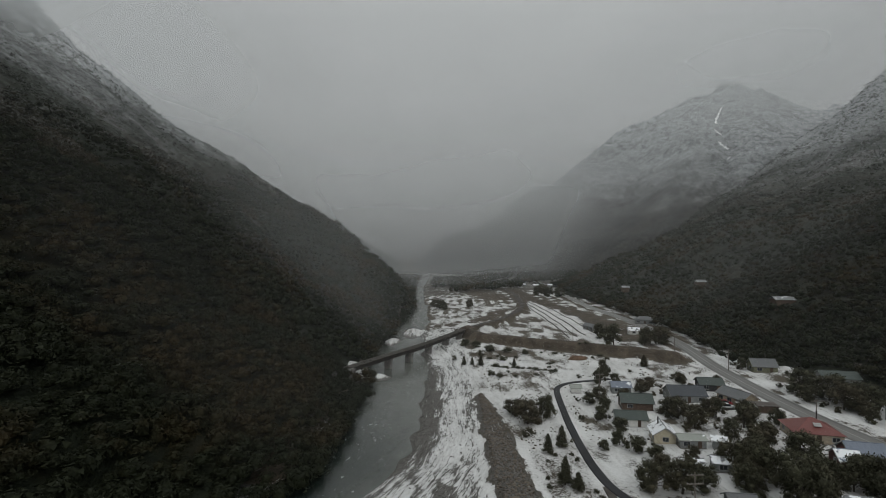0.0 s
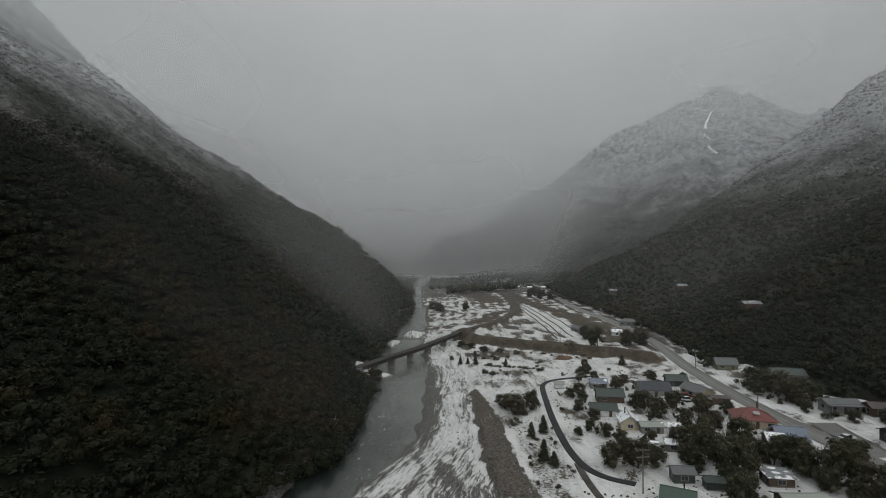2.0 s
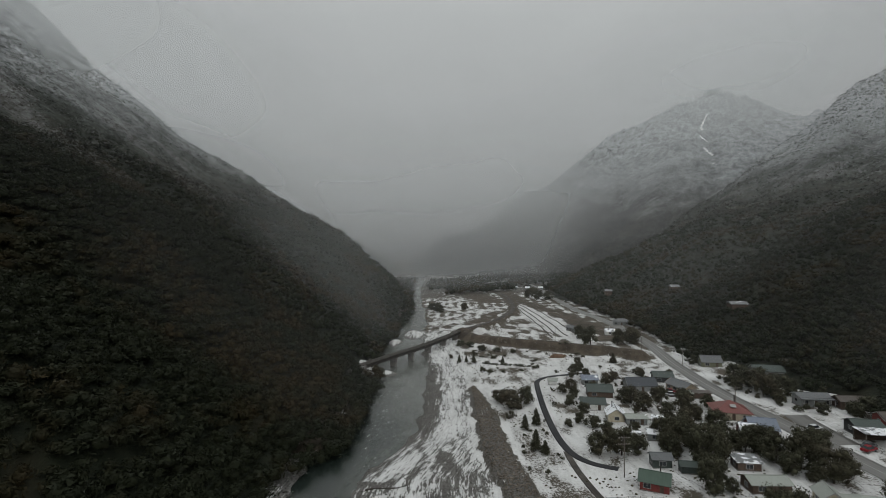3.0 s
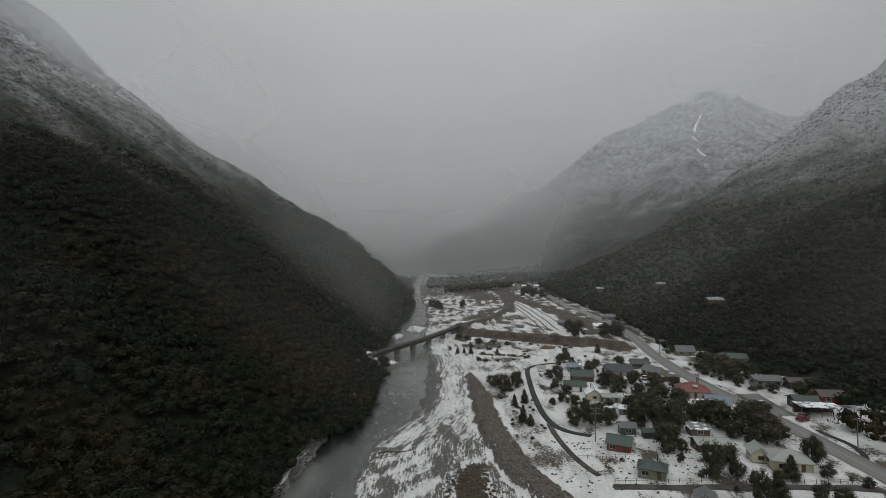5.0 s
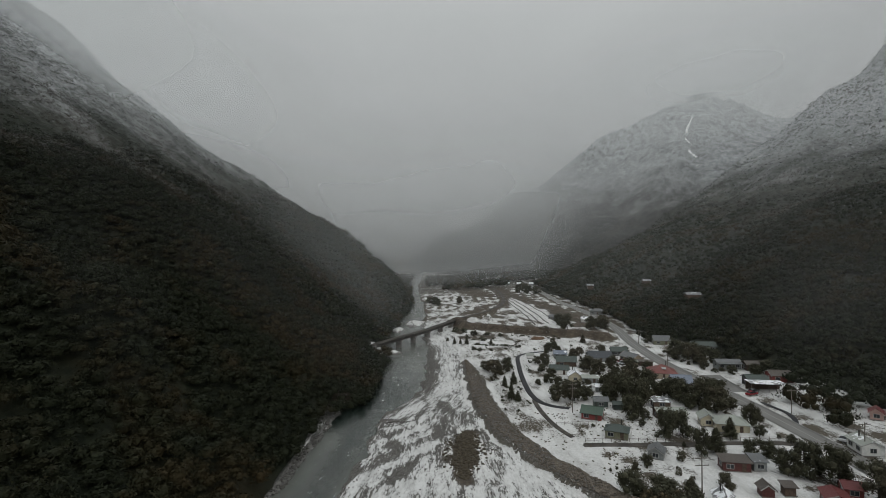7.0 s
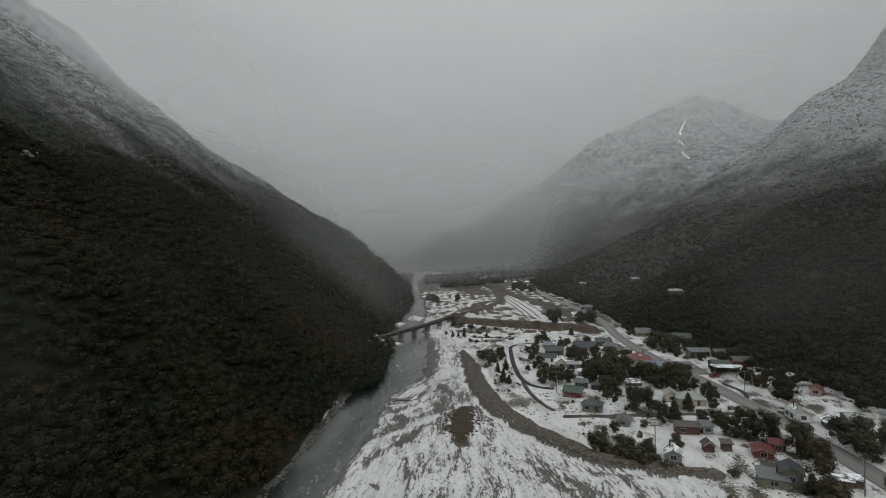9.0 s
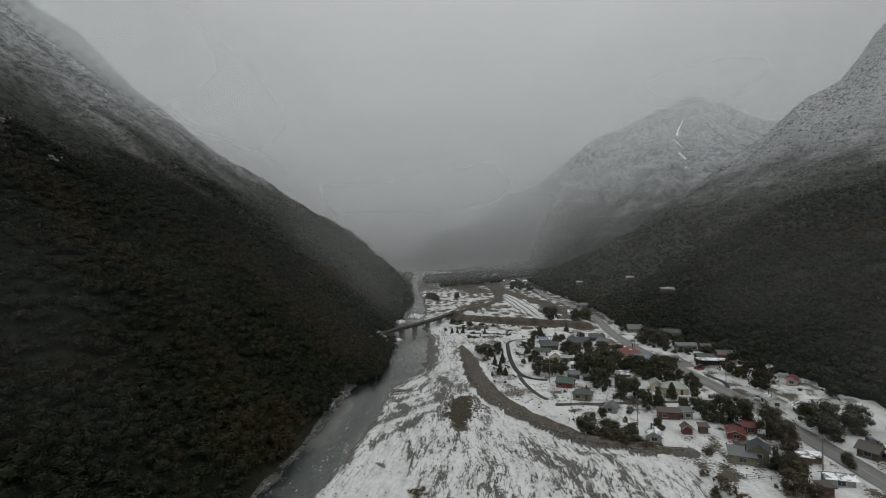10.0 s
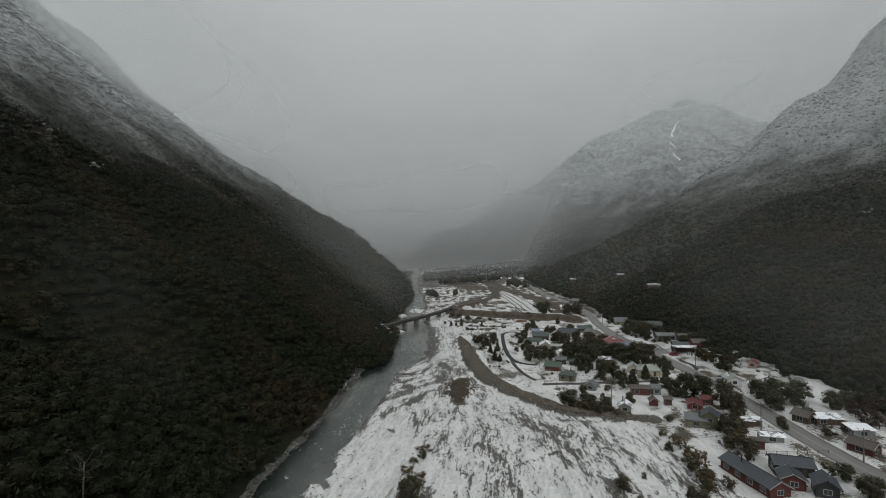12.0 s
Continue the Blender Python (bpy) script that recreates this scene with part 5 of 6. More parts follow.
strip("drive", [(103.4, 86), (104.6, 83), (103, 75.5), (105, 71.3), (103.2, 67.2), (99.8, 65.4)], 1.5, M_LANE, 0.07, "dark kerbed drive looping off the highway verge", "track")
strip("yard_lane", [(92, 152), (84, 150), (78, 149)], 6.0, M_GRAVEL, 0.07, "dark gravel parking yard between houses", "pavement")


# ---- trees of the village ----
M_SCRUB = canopy_material("scrub_leaves", (0.045, 0.038, 0.024), (0.10, 0.082, 0.048), (0.095, 0.07, 0.042), 400.0)

M_TWIG = canopy_material("bare_twigs", (0.028, 0.020, 0.017), (0.060, 0.042, 0.036), (0.058, 0.038, 0.032), 400.0)

CORE = ico(1)


def tree_kind(name, seed, height, width, kind, leaf=M_LEAF):
    """A tree with trunk, limbs and a loose crown of many leaf sprays, standing at the origin."""
    rs = np.random.RandomState(seed)
    top = new(name)
    bm = bmesh.new()
    trunk_h = {"round": 0.45, "pine": 0.9, "shrub": 0.3}[kind] * height
    r = 0.035 * height
    bar(bm, (0, 0, -0.5), (0.03 * height, 0, trunk_h), r, r * 0.45, 7)
    clumps = []
    if kind == "pine":
        for i in range(16):
            k = 0.12 + 0.88 * i / 16
            w = (1 - k) ** 0.8 * width * 0.5 + 0.25
            a = i * 2.4
            for j in range(3):
                b = a + j * 2.1 + rs.uniform(-0.3, 0.3)
                clumps.append((math.cos(b) * w * 0.6, math.sin(b) * w * 0.6, k * height, w * 0.6, 0.07 * height))
                bar(bm, (0, 0, k * height * 0.96), (math.cos(b) * w * 0.6, math.sin(b) * w * 0.6, k * height), 0.05, 0.02, 4)
    else:
        n = 25 if kind == "round" else 9
        for i in range(n):
            a = rs.uniform(0, 6.283)
            k = 0.14 + 0.78 * (i + rs.uniform(0, 1)) / n if kind == "round" else rs.uniform(0.2, 0.75)
            out = width * 0.40 * math.sqrt(max(0.05, 1 - ((k - 0.5) / 0.5) ** 2)) * rs.uniform(0.45, 1.15)
            c = (math.cos(a) * out, math.sin(a) * out, k * height)
            s = width * rs.uniform(0.15, 0.24)
            clumps.append((*c, s, s * 1.05))
            bar(bm, (0, 0, trunk_h * rs.uniform(0.5, 0.95)), c, r * 0.4, r * 0.12, 5)
        clumps.append((0, 0, 0.80 * height, width * 0.24, height * 0.17))
    part("trunk", bm, M_BARK, top)
    V, F, base = [], [], 0
    for c in clumps:
        n = 120 if kind == "shrub" else 210
        d = rs.normal(size=(n, 3))
        d = d / np.linalg.norm(d, axis=1)[:, None] * rs.uniform(0.25, 1.12, (n, 1)) ** 0.6
        v = (d[:, None] + rs.normal(size=(n, 3, 3)) * np.array([0.09, 0.09, 0.10]) * (1.2 if kind == "shrub" else 1.0)).reshape(-1, 3)
        f = np.arange(n * 3).reshape(-1, 3)
        core = CORE[0] * (0.50 + 0.16 * rs.normal(size=(len(CORE[0]), 1)))
        f = np.concatenate([f, CORE[1] + len(v)])
        v = np.concatenate([v, core])
        v = v * np.array([c[3], c[3], c[4]]) * rs.uniform(0.85, 1.15, 3) + np.array(c[:3])
        V.append(v)
        F.append(f + base)
        base += len(v)
    crown = new("crown", mesh_from("crown", np.concatenate(V), np.concatenate(F), leaf))
    crown.parent = top
    return top


KINDS = {
    "r": [tree_kind("tree", 31 + i, 8, 7.5, "round") for i in range(4)],
    "p": [tree_kind("conifer", 41 + i, 7, 4.2, "pine") for i in range(2)],
    "s": [tree_kind("shrub", 51 + i, 2.6, 3.6, "shrub") for i in range(3)],
    "b": [tree_kind("shrub", 56 + i, 2.6, 3.6, "shrub", M_SCRUB) for i in range(3)],
}
SIZE = {"r": (8, 7.5), "p": (7, 4.2), "s": (2.6, 3.6), "b": (2.6, 3.6)}
WORDS = {
    "r": ("dark evergreen tree with a dense uneven crown", "tree", "garden trees"),
    "p": ("dark conifer standing in snowy grass", "conifer", "conifers"),
    "s": ("low dark shrub growing out of the snow", "shrub", "shrubs"),
    "b": ("olive-brown scrubby bush with bare twigs", "shrub", "scrub bushes"),
}
KINDS["w"] = [tree_kind("shrub", 61 + i, 4.5, 5.0, "shrub", M_TWIG) for i in range(2)]
SIZE["w"] = (4.5, 5.0)
WORDS["w"] = ("leafless reddish-brown bush of dense twigs", "shrub", "bare bushes")
used = {k: 0 for k in KINDS}


def put_tree(x, y, height, width, kind, rs):
    lst = KINDS[kind]
    src = lst[used[kind] % len(lst)]
    h0, w0 = SIZE[kind]
    height, width = height * 0.86, width * (0.87 if kind == "r" else 0.84)
    m = pose(x, y, spot(x, y) - 0.05, 0, 0, rs.uniform(0, 360)) @ Matrix.Diagonal((width / w0, width / w0, height / h0, 1))
    if used[kind] < len(lst):
        ob = src
        ob.matrix_basis = m
    else:
        ob = copy_thing(src, Matrix.Identity(4))
        ob.matrix_basis = m
    used[kind] += 1
    tagged(ob, *WORDS[kind])


TREES = [
    (80, 250, 12, 11, "r"), (79, 270, 9, 8, "r"), (94, 246, 10, 8, "r"), (101, 247, 9.5, 12, "r"), (104.5, 254, 9, 8, "r"), (109, 159, 8.5, 10, "r"),
    (109, 142, 9, 8, "r"), (113, 140, 9, 9, "r"), (118, 141, 7, 6, "r"), (21, 144, 8, 10, "r"), (17.5, 152, 5.5, 7, "r"), (27, 148, 7.5, 6.5, "r"),
    (19, 132.5, 3.6, 3.6, "s"), (22.5, 122, 5.5, 3.4, "p"), (26.5, 125, 6.5, 3.8, "p"), (23, 106, 7, 4, "p"), (25, 103, 4.5, 3.5, "p"), (52.8, 181, 6.5, 6, "r"),
    (56, 166.5, 2.2, 6, "s"), (44.5, 150.5, 5, 5, "r"), (77, 203, 5.7, 4.6, "p"), (63.7, 134, 7, 7.5, "r"), (62.5, 141, 7, 6.3, "r"), (73, 141, 6.5, 6.5, "r"),
    (70, 118, 6.5, 7, "r"), (65, 111, 7, 8, "r"), (68, 125, 6, 5.5, "r"), (63.5, 101, 8, 8, "r"), (70, 99, 7.7, 7.7, "r"), (76, 97.5, 7.5, 6.5, "r"),
    (42.8, 120, 4.2, 5.4, "r"), (40.7, 125, 4.2, 4.2, "r"), (44, 108, 5, 5, "r"), (46, 115, 4, 5, "r"), (53.6, 114.5, 3.8, 3.8, "r"), (121, 118, 5, 6, "r"), (127, 119, 6, 7, "r"), (114, 121, 4, 5, "r"), (109, 125, 2.4, 4, "s"), (113, 127, 2.2, 4, "s"),
    (75.5, 110, 7.5, 8, "r"), (75, 122, 6, 6, "r"), (79, 98, 7.5, 7.5, "r"), (94.5, 96.5, 6.5, 7, "r"), (87.5, 91.5, 8.5, 9.5, "r"), (60.5, 62, 9.5, 6, "r"),
    (65.5, 62.5, 8, 7, "r"), (68.5, 50.5, 7.6, 6.3, "p"), (76.8, 58.5, 6.8, 5, "p"), (64.5, 50, 8, 5, "r"), (87, 66, 7.5, 5.5, "r"), (79, 46.6, 4.6, 5, "r"),
    (91.5, 70, 4.3, 4.3, "r"), (111, 150, 9, 11, "r"), (104.3, 150, 5.8, 6, "r"), (125, 112, 2.2, 5, "s"), (77, 36, 7, 6.5, "r"), (80.5, 35, 9.5, 8, "r"),
    (84.5, 31, 9.5, 8, "r"), (75.5, 47.5, 4.8, 4, "r"), (85.5, 22, 9.5, 8, "r"), (85.5, 14, 8, 7.5, "r"), (88.4, 36, 6, 5.5, "r"), (100.5, 22, 6.5, 7, "r"),
    (99, 16, 6, 6, "r"), (39.5, 31, 6.6, 8, "r"), (44.7, 28, 5.8, 8, "r"), (49, 24.5, 5, 5.5, "r"), (65, 14, 2.2, 4, "s"), (75.5, -1.5, 6, 7.5, "r"),
    (91.2, 2, 4.2, 3.5, "r"), (45.5, 20.5, 4.5, 6, "s"), (71.6, -8, 5.6, 7.5, "r"), (73, -12.5, 4.5, 5, "r"), (101.8, 29, 7, 7, "r"), (105.5, 27, 8, 8, "r"),
    (107.7, 20, 7, 8, "r"), (112, 24, 7.5, 7.5, "r"), (115, 15, 6, 7, "r"), (101, -3, 2.8, 6, "s"), (106, -2.5, 3, 5, "s"), (55.3, -17, 4.2, 6.5, "s"),
    (56, -7.4, 2.6, 4.4, "s"), (56, -23, 3.6, 5.5, "s"), (58.5, -27.5, 3.2, 4.5, "s"), (-10.6, -27.4, 8, 7.5, "r"), (-9, -3.2, 2.4, 4, "s"), 
    (84.5, 79, 9.5, 9, "r"), (79.5, 90.5, 8, 8, "r"), (78.5, 83.5, 6, 6, "r"), (57, 78, 8.5, 7, "r"),
    (44.7, 100, 8.5, 8, "r"), (39.5, 101, 7, 7, "r"), (61, 83.5, 6.5, 6, "r"), (60, 88.5, 6, 5, "r"), (49.5, 100.5, 6, 6, "r"), (57, 100, 6.5, 6.5, "r"),
    (121, 14, 6, 7, "r"), (128, 8, 8, 8, "r"), (122, -6, 6, 7, "r"), (84, -27, 4, 5, "r"), (90, -36, 6, 6, "r"), (83, -35, 5, 5.5, "r"),
    (61.5, 146, 5.5, 6, "r"), (80, 138, 6, 6, "r"), (76, 133, 7, 7, "r"), (62, 167, 5.5, 6, "r"), (66, 170, 5, 5, "r"), (79, 178, 4, 5, "r"),
    (44, 133.5, 4.5, 5, "r"), (41.5, 143, 4, 4.5, "r"), (42.5, 158, 4.5, 5, "r"), (47, 162, 5, 5.5, "r"), (94, 36, 3, 3.5, "s"), (58, 47, 3, 4, "s"),
    (-13, 460, 10, 10, "r"), (-8, 452, 8, 8, "r"), (-18, 470, 9, 9, "r"), (15.5, 461, 8, 8, "r"), (2, 300, 4, 6, "r"), (6, 268, 4, 6, "r"),
    (12, 262, 4, 6, "r"), (18, 250, 3.5, 6, "r"), (14, 241, 3, 6, "s"), (26, 246, 3, 6, "s"), (34, 240, 3, 6, "s"), (22, 228, 2.6, 5, "s"),
    (43, 24.5, 3.2, 5.5, "b"), (46.5, 23, 3.4, 5.5, "b"), (49, 20.5, 2.8, 5, "b"), (51.5, 18, 2.4, 4.5, "b"), (47.5, 27, 3.6, 5.5, "b"), (51, 23.5, 2.6, 4.5, "b"), (54.5, 19, 2.0, 4, "b"), (41.5, 28, 3.4, 5, "b"),
    (58.5, 3, 2.0, 3.6, "b"), (59.5, -1.5, 2.4, 4.2, "b"), (58.8, -6, 2.6, 4.6, "b"), (59.5, -10.5, 2.8, 5, "b"), (58, -14, 3.0, 5.2, "b"), (57, -19, 3.2, 5.2, "b"), (55.5, -24, 3.2, 5.5, "b"), (53.5, -29, 3.0, 5, "b"), (60.5, -13, 2.4, 4, "b"), (55, -27, 2.4, 4, "s"),
    (-12, -19, 3.0, 5.5, "b"), (-9, -15, 2.6, 5, "b"), (-12.5, -11, 2.2, 4.5, "b"), (-11, -6, 1.8, 4, "b"), (-7.5, 1.5, 1.8, 4.5, "b"), (-9.5, 2.5, 1.4, 3.4, "b"),
    (4.4, 222.5, 5, 3, "p"), (8, 221, 4.2, 2.6, "p"), (11.7, 218.7, 5.5, 3.2, "p"), (0.5, 233, 3, 4, "s"), (14.8, 203, 2.6, 5, "s"), (18.2, 197, 2.2, 5, "s"), (26, 215.8, 4.0, 2.6, "p"),
    (115.6, 6.5, 5.5, 6, "w"), (115.7, 2.9, 5, 6, "w"), (120.1, 4.8, 6, 6.5, "w"), (122.3, 12.4, 6.5, 6.5, "w"), (126.8, 13.7, 6, 6, "w"), (124.3, 7.7, 6.5, 7, "w"), (120.3, 15.1, 5, 5.5, "w"), (114.9, -1.7, 5, 5.5, "w"),
    (59.6, 103.9, 9, 8, "r"), (58.9, 110.0, 6.5, 6, "r"), (61.5, 90.5, 11.5, 9.5, "r"), (66.0, 93.0, 9, 7.5, "r"), (80.6, 95.4, 8, 7, "r"), (81.0, 99.8, 6, 5, "r"), (82.5, 86.4, 10, 8, "r"),
    (76.3, -1.2, 6.5, 6, "r"), (75.6, 3.8, 5.5, 4.5, "p"),
    (103.5, 577, 12, 13, "r"), (13.9, 459, 5, 5, "r"),
    (100, 520, 12, 14, "r"), (108, 505, 11, 12, "r"), (94, 545, 12, 13, "r"), (104, 560, 11, 13, "r"),
]
TREES += [(17 + 2.0 * i, 216 - 1.25 * i + 0.8 * math.sin(i * 2.1), 1.5 + 0.4 * math.sin(i * 1.7), 3.2, "s") for i in range(13)]
trs = np.random.RandomState(5)
for row in TREES:
    put_tree(*row, trs)

HOUSES = [(o.matrix_world.translation.x, o.matrix_world.translation.y) for o in scene.objects if o.parent is None and o.get("group") == V]


def clear_of(x, y, gap):
    p = (np.array([x]), np.array([y]))
    if min(math.dist((x, y), h) for h in HOUSES) < gap:
        return False
    return to_line(*p, ROAD)[0][0] > 6.5 and to_line(*p, LANE)[0][0] > 3.5 and to_line(*p, LEVEE)[0][0] > 8


for i in range(420):
    x, y = trs.uniform(36, 128), trs.uniform(-45, 200)
    if 46 < y < 62 and x < 62 or (y > 175 and 60 < x < 96) or (-14 < y < 20 and x < 66):
        continue
    if 92 < x < 112 and 78 < y < 122:
        continue
    if clear_of(x, y, 6.4):
        k = "s" if trs.rand() < 0.62 else "r"
        h = trs.uniform(1.0, 2.2) if k == "s" else trs.uniform(2.4, 5.2)
        put_tree(x, y, h, h * trs.uniform(0.9, 1.5) if k == "s" else h * trs.uniform(0.75, 1.05), k, trs)
for i in range(46):
    put_tree(trs.uniform(19, 30), trs.uniform(85, 165), 1.0, trs.uniform(1.4, 2.6), "s", trs) if i % 2 else put_tree(trs.uniform(14, 70), trs.uniform(192, 246), 1.3, trs.uniform(1.8, 4), "s", trs)


# ---- trees in a belt along the foot of the eastern slope and the far flats ----
def floor_wood(name, area, gap, size, seed, where, label):
    x, y = scatter(*area, gap, seed)
    ok = where(x, y)
    x, y = x[ok], y[ok]
    return plant(name, x, y, floor_z(x, y) + size * 0.9, np.full(len(x), size), 1, 90 if gap < 5 else 20, 0.12 if gap < 5 else 0.22, M_CANOPY, label, seed, 6, 1.15)


floor_wood("woodland", (106, 140, -70, 720), 4.5, 3.0, 61, lambda x, y: (x > 124 + 6 * rolls(x, y, 30, 3) + 4 * smooth(-y, -60, 0) - 9 * smooth(y, 195, 230) - 13 * smooth(y, 56, 64) * (1 - smooth(y, 86, 94))) & (to_line(x, y, ROAD)[0] > 9) & ~((y > 150) & (y < 182) & (x < 146)) & ~((y > 120) & (y < 140) & (x < 136)) & (((x - 120) / 8) ** 2 + ((y - 57) / 12) ** 2 > 1), "dark belt of beech trees at the foot of the slope")
floor_wood("woodland", (-40, 240, 640, 1000), 9.0, 5.5, 62, lambda x, y: (rolls(x, y, 80, 9) > 0.25 - 1.2 * smooth(y, 700, 800)) & (x > RIGHT_EDGE(y) + 14), "dark scattered trees far up the valley floor")
floor_wood("woodland", (112, 136, 200, 335), 4.2, 3.0, 65, lambda x, y: (x > np.interp(y, [198, 225, 250, 300, 340], [102, 107, 111, 114.5, 115]) + 8 + 2 * rolls(x, y, 15, 8)) & (np.hypot((x - 119.7) / 1.3, y - 311) > 9), "dark trees crowding the verge of the highway")
floor_wood("woodland", (-190, -44, 500, 1100), 6.5, 4.6, 64, lambda x, y: (x < LEFT_BANK(y) - 3 + 3 * rolls(x, y, 30, 5)) & (left_z(x, y) < floor_z(x, y) + 4), "dark trees on the flat across the river")
floor_wood("woodland", (124, 175, 280, 660), 6.0, 4.2, 63, lambda x, y: to_line(x, y, ROAD)[0] > 10, "dark trees between the highway and the slope")


# ---- stones and tussock ----
def stones(name, x, y, size, material, label, seed, flat=0.6, sink=0.25):
    rs = np.random.RandomState(seed)
    v, f = ico(1)
    n = len(x)
    s = size * rs.uniform(0.5, 1.5, n)
    P = v[None] * (1 + 0.25 * rs.normal(size=(n, len(v), 1))) * s[:, None, None] * np.array([1, 1, flat])
    P = P + np.stack([x, y, floor_z(x, y) + s * sink], -1)[:, None]
    F = f[None] + (np.arange(n) * len(v))[:, None, None]
    ob = new(name, mesh_from(name, P.reshape(-1, 3), F.reshape(-1, 3), material))
    return tagged(ob, label, name.replace("_", " "), kind="stuff")


srs = np.random.RandomState(81)
M_DARK_STONE = plain("dark_stone", (0.035, 0.032, 0.028), (0.12, 0.11, 0.098), 0.8, 0.7)
M_STONE = plain("river_stone", (0.038, 0.036, 0.033), (0.115, 0.11, 0.102), 0.85, 0.7)
n = 520
sy = srs.uniform(-60, 230, n)
sx = LEFT_BANK(sy) + srs.normal(0.6, 0.8, n)
stones("bank_stones", sx, sy, 0.42, M_STONE, "grey boulders along the river's edge", 82)
n = 460
sy = srs.uniform(-30, 108, n)
sx = LEFT_BANK(sy) - 0.9 + srs.normal(0, 0.9, n) + 0.8 * rolls(sy, sy * 0, 18, 9)
stones("bank_stones", sx, sy, 0.30, M_STONE, "pale grey stones on a narrow strip below the forest", 86)
n = 1000
sy = srs.uniform(0, 108, n)
sx = LEFT_BANK(sy) + srs.uniform(0, 1, n) ** 1.4 * 6.0 * np.clip((sy + 5) / 60, 0.3, 1)
stones("beach_stones", sx, sy, 0.30, M_STONE, "grey stones of a shallow beach below the forest", 89)
n = 1300
sy = srs.uniform(-60, 240, n)
sx = RIGHT_EDGE(sy) + srs.exponential(6, n) - 3
stones("river_stones", sx, sy, 0.17, M_STONE, "rounded grey stones on the gravel bars", 83)
n = 9000
sy, sx = srs.uniform(-60, 160, n), srs.uniform(-38, 62, n)
near = np.min([to_line(sx, sy, pts)[0] / w + (9 if bare < 0 else 0) for pts, w, bare in SWEPT], axis=0)
ok = (near < srs.exponential(1.3, n)) & (sx > RIGHT_EDGE(sy)) & (sx < BAR_SIDE(sy))
stones("bar_stones", sx[ok], sy[ok], 0.15, M_DARK_STONE, "dark wet stones showing through thin snow", 87, 0.7, 0.2)
n = 1100
k = srs.uniform(0, 1, n) ** 0.7
M_MAT = plain("low_scrub", (0.028, 0.024, 0.017), (0.085, 0.07, 0.048), 0.9)
stones("low_scrub", 2.8 + 2.2 * k + srs.normal(0, 1, n) * (0.6 + 1.9 * np.sin(3.1 * k)), 44 + 32 * k, 0.36, M_MAT, "low dark scrub matted on a gravel island", 88, 0.65, 0.1)
M_TUFT = plain("tussock", (0.030, 0.027, 0.016), (0.10, 0.085, 0.05), 0.9)
n = 6000
ty = srs.uniform(-60, 260, n)
tx = srs.uniform(-12, 75, n)
ok = (rolls(tx, ty, 26, 13) + 0.4 * rolls(tx, ty, 9, 19) > 0.25) & (to_line(tx, ty, LANE)[0] > 2.5) & (to_line(tx, ty, LEVEE)[0] > 6) & (tx > BAR_SIDE(ty) + 1)
stones("tussock", tx[ok], ty[ok], 0.24, M_TUFT, "brown tussock clumps poking through the snow", 84, 0.7, 0.2)


# ---- a stranded log on the bar and a heap of earth by the bund ----
log = thing("driftwood_log", -16.5, 88.0, 6, "dark bare driftwood log stranded on the snowy bar", "log")
lrs = np.random.RandomState(3)
bm = bmesh.new()
old = Vector((-5.2, -0.6, 0.15))
for i in range(1, 9):
    p = Vector((-5.2 + 1.3 * i, -0.6 + 0.5 * math.sin(i * 0.9), 0.15 + 0.06 * i))
    bar(bm, old, p, 0.24 - 0.02 * i, 0.22 - 0.02 * i, 7)
    old = p
part("trunk", bm, M_BARK, log)
for i in range(5):
    bm = bmesh.new()
    a = Vector((-3.8 + 1.9 * i, -0.3, 0.3))
    bar(bm, a, a + Vector((lrs.uniform(0.2, 1.2), lrs.uniform(-1.3, 1.3), lrs.uniform(0.1, 0.8))), 0.08, 0.03, 5)
    part("branch", bm, M_BARK, log)

M_EARTH = plain("bare_earth", (0.075, 0.048, 0.032), (0.18, 0.115, 0.075), 0.95, 0.8)
gx0, gy0 = 55.0, 222.0
v, f = ico(3)
v = v * (1 + 0.12 * np.random.RandomState(6).normal(size=(len(v), 1)))
heap = new("earth_heap", mesh_from("earth_heap", v * np.array([4.0, 2.4, 1.6]), f, M_EARTH))
heap.location = (gx0, gy0, spot(gx0, gy0))
tagged(heap, "heap of bare orange-brown earth beside the bund", "earth heap")


# ---- power poles and wires ----
POLES = [(46.5, 161, 9), (40.8, 87, 10), (52, 26, 10), (61.6, 258, 9), (99.5, 226, 7), (103.6, 190, 8), (91.2, 128, 8), (104, 73, 8), (85.2, 2, 8), (94.8, -20, 8), (101.5, 44, 8)]


def power_pole(x, y, h, arms):
    top = thing("power_pole", x, y, 4, "grey timber power pole with crossarms" if arms else "plain grey timber pole beside the road", "power pole", "poles")
    bm = bmesh.new()
    bar(bm, (0, 0, -0.6), (0, 0, h), 0.16, 0.10, 8)
    part("pole", bm, M_POLE, top)
    for k in range(arms):
        z = h - 0.5 - 1.5 * k
        arm = part("crossarm", boxed(-1.5, 1.5, -0.17, -0.05, z - 0.08, z + 0.08), M_POLE, top)
        for i in (-1.35, -0.6, 0.6, 1.35):
            bm = bmesh.new()
            bar(bm, (i, -0.11, z + 0.08), (i, -0.11, z + 0.30), 0.05, 0.035, 6)
            part("insulator", bm, M_TRIM, arm)


for i, (x, y, h) in enumerate(POLES):
    power_pole(x, y, h, 2 if i in (0, 1, 2) else (1 if i > 4 else 0))


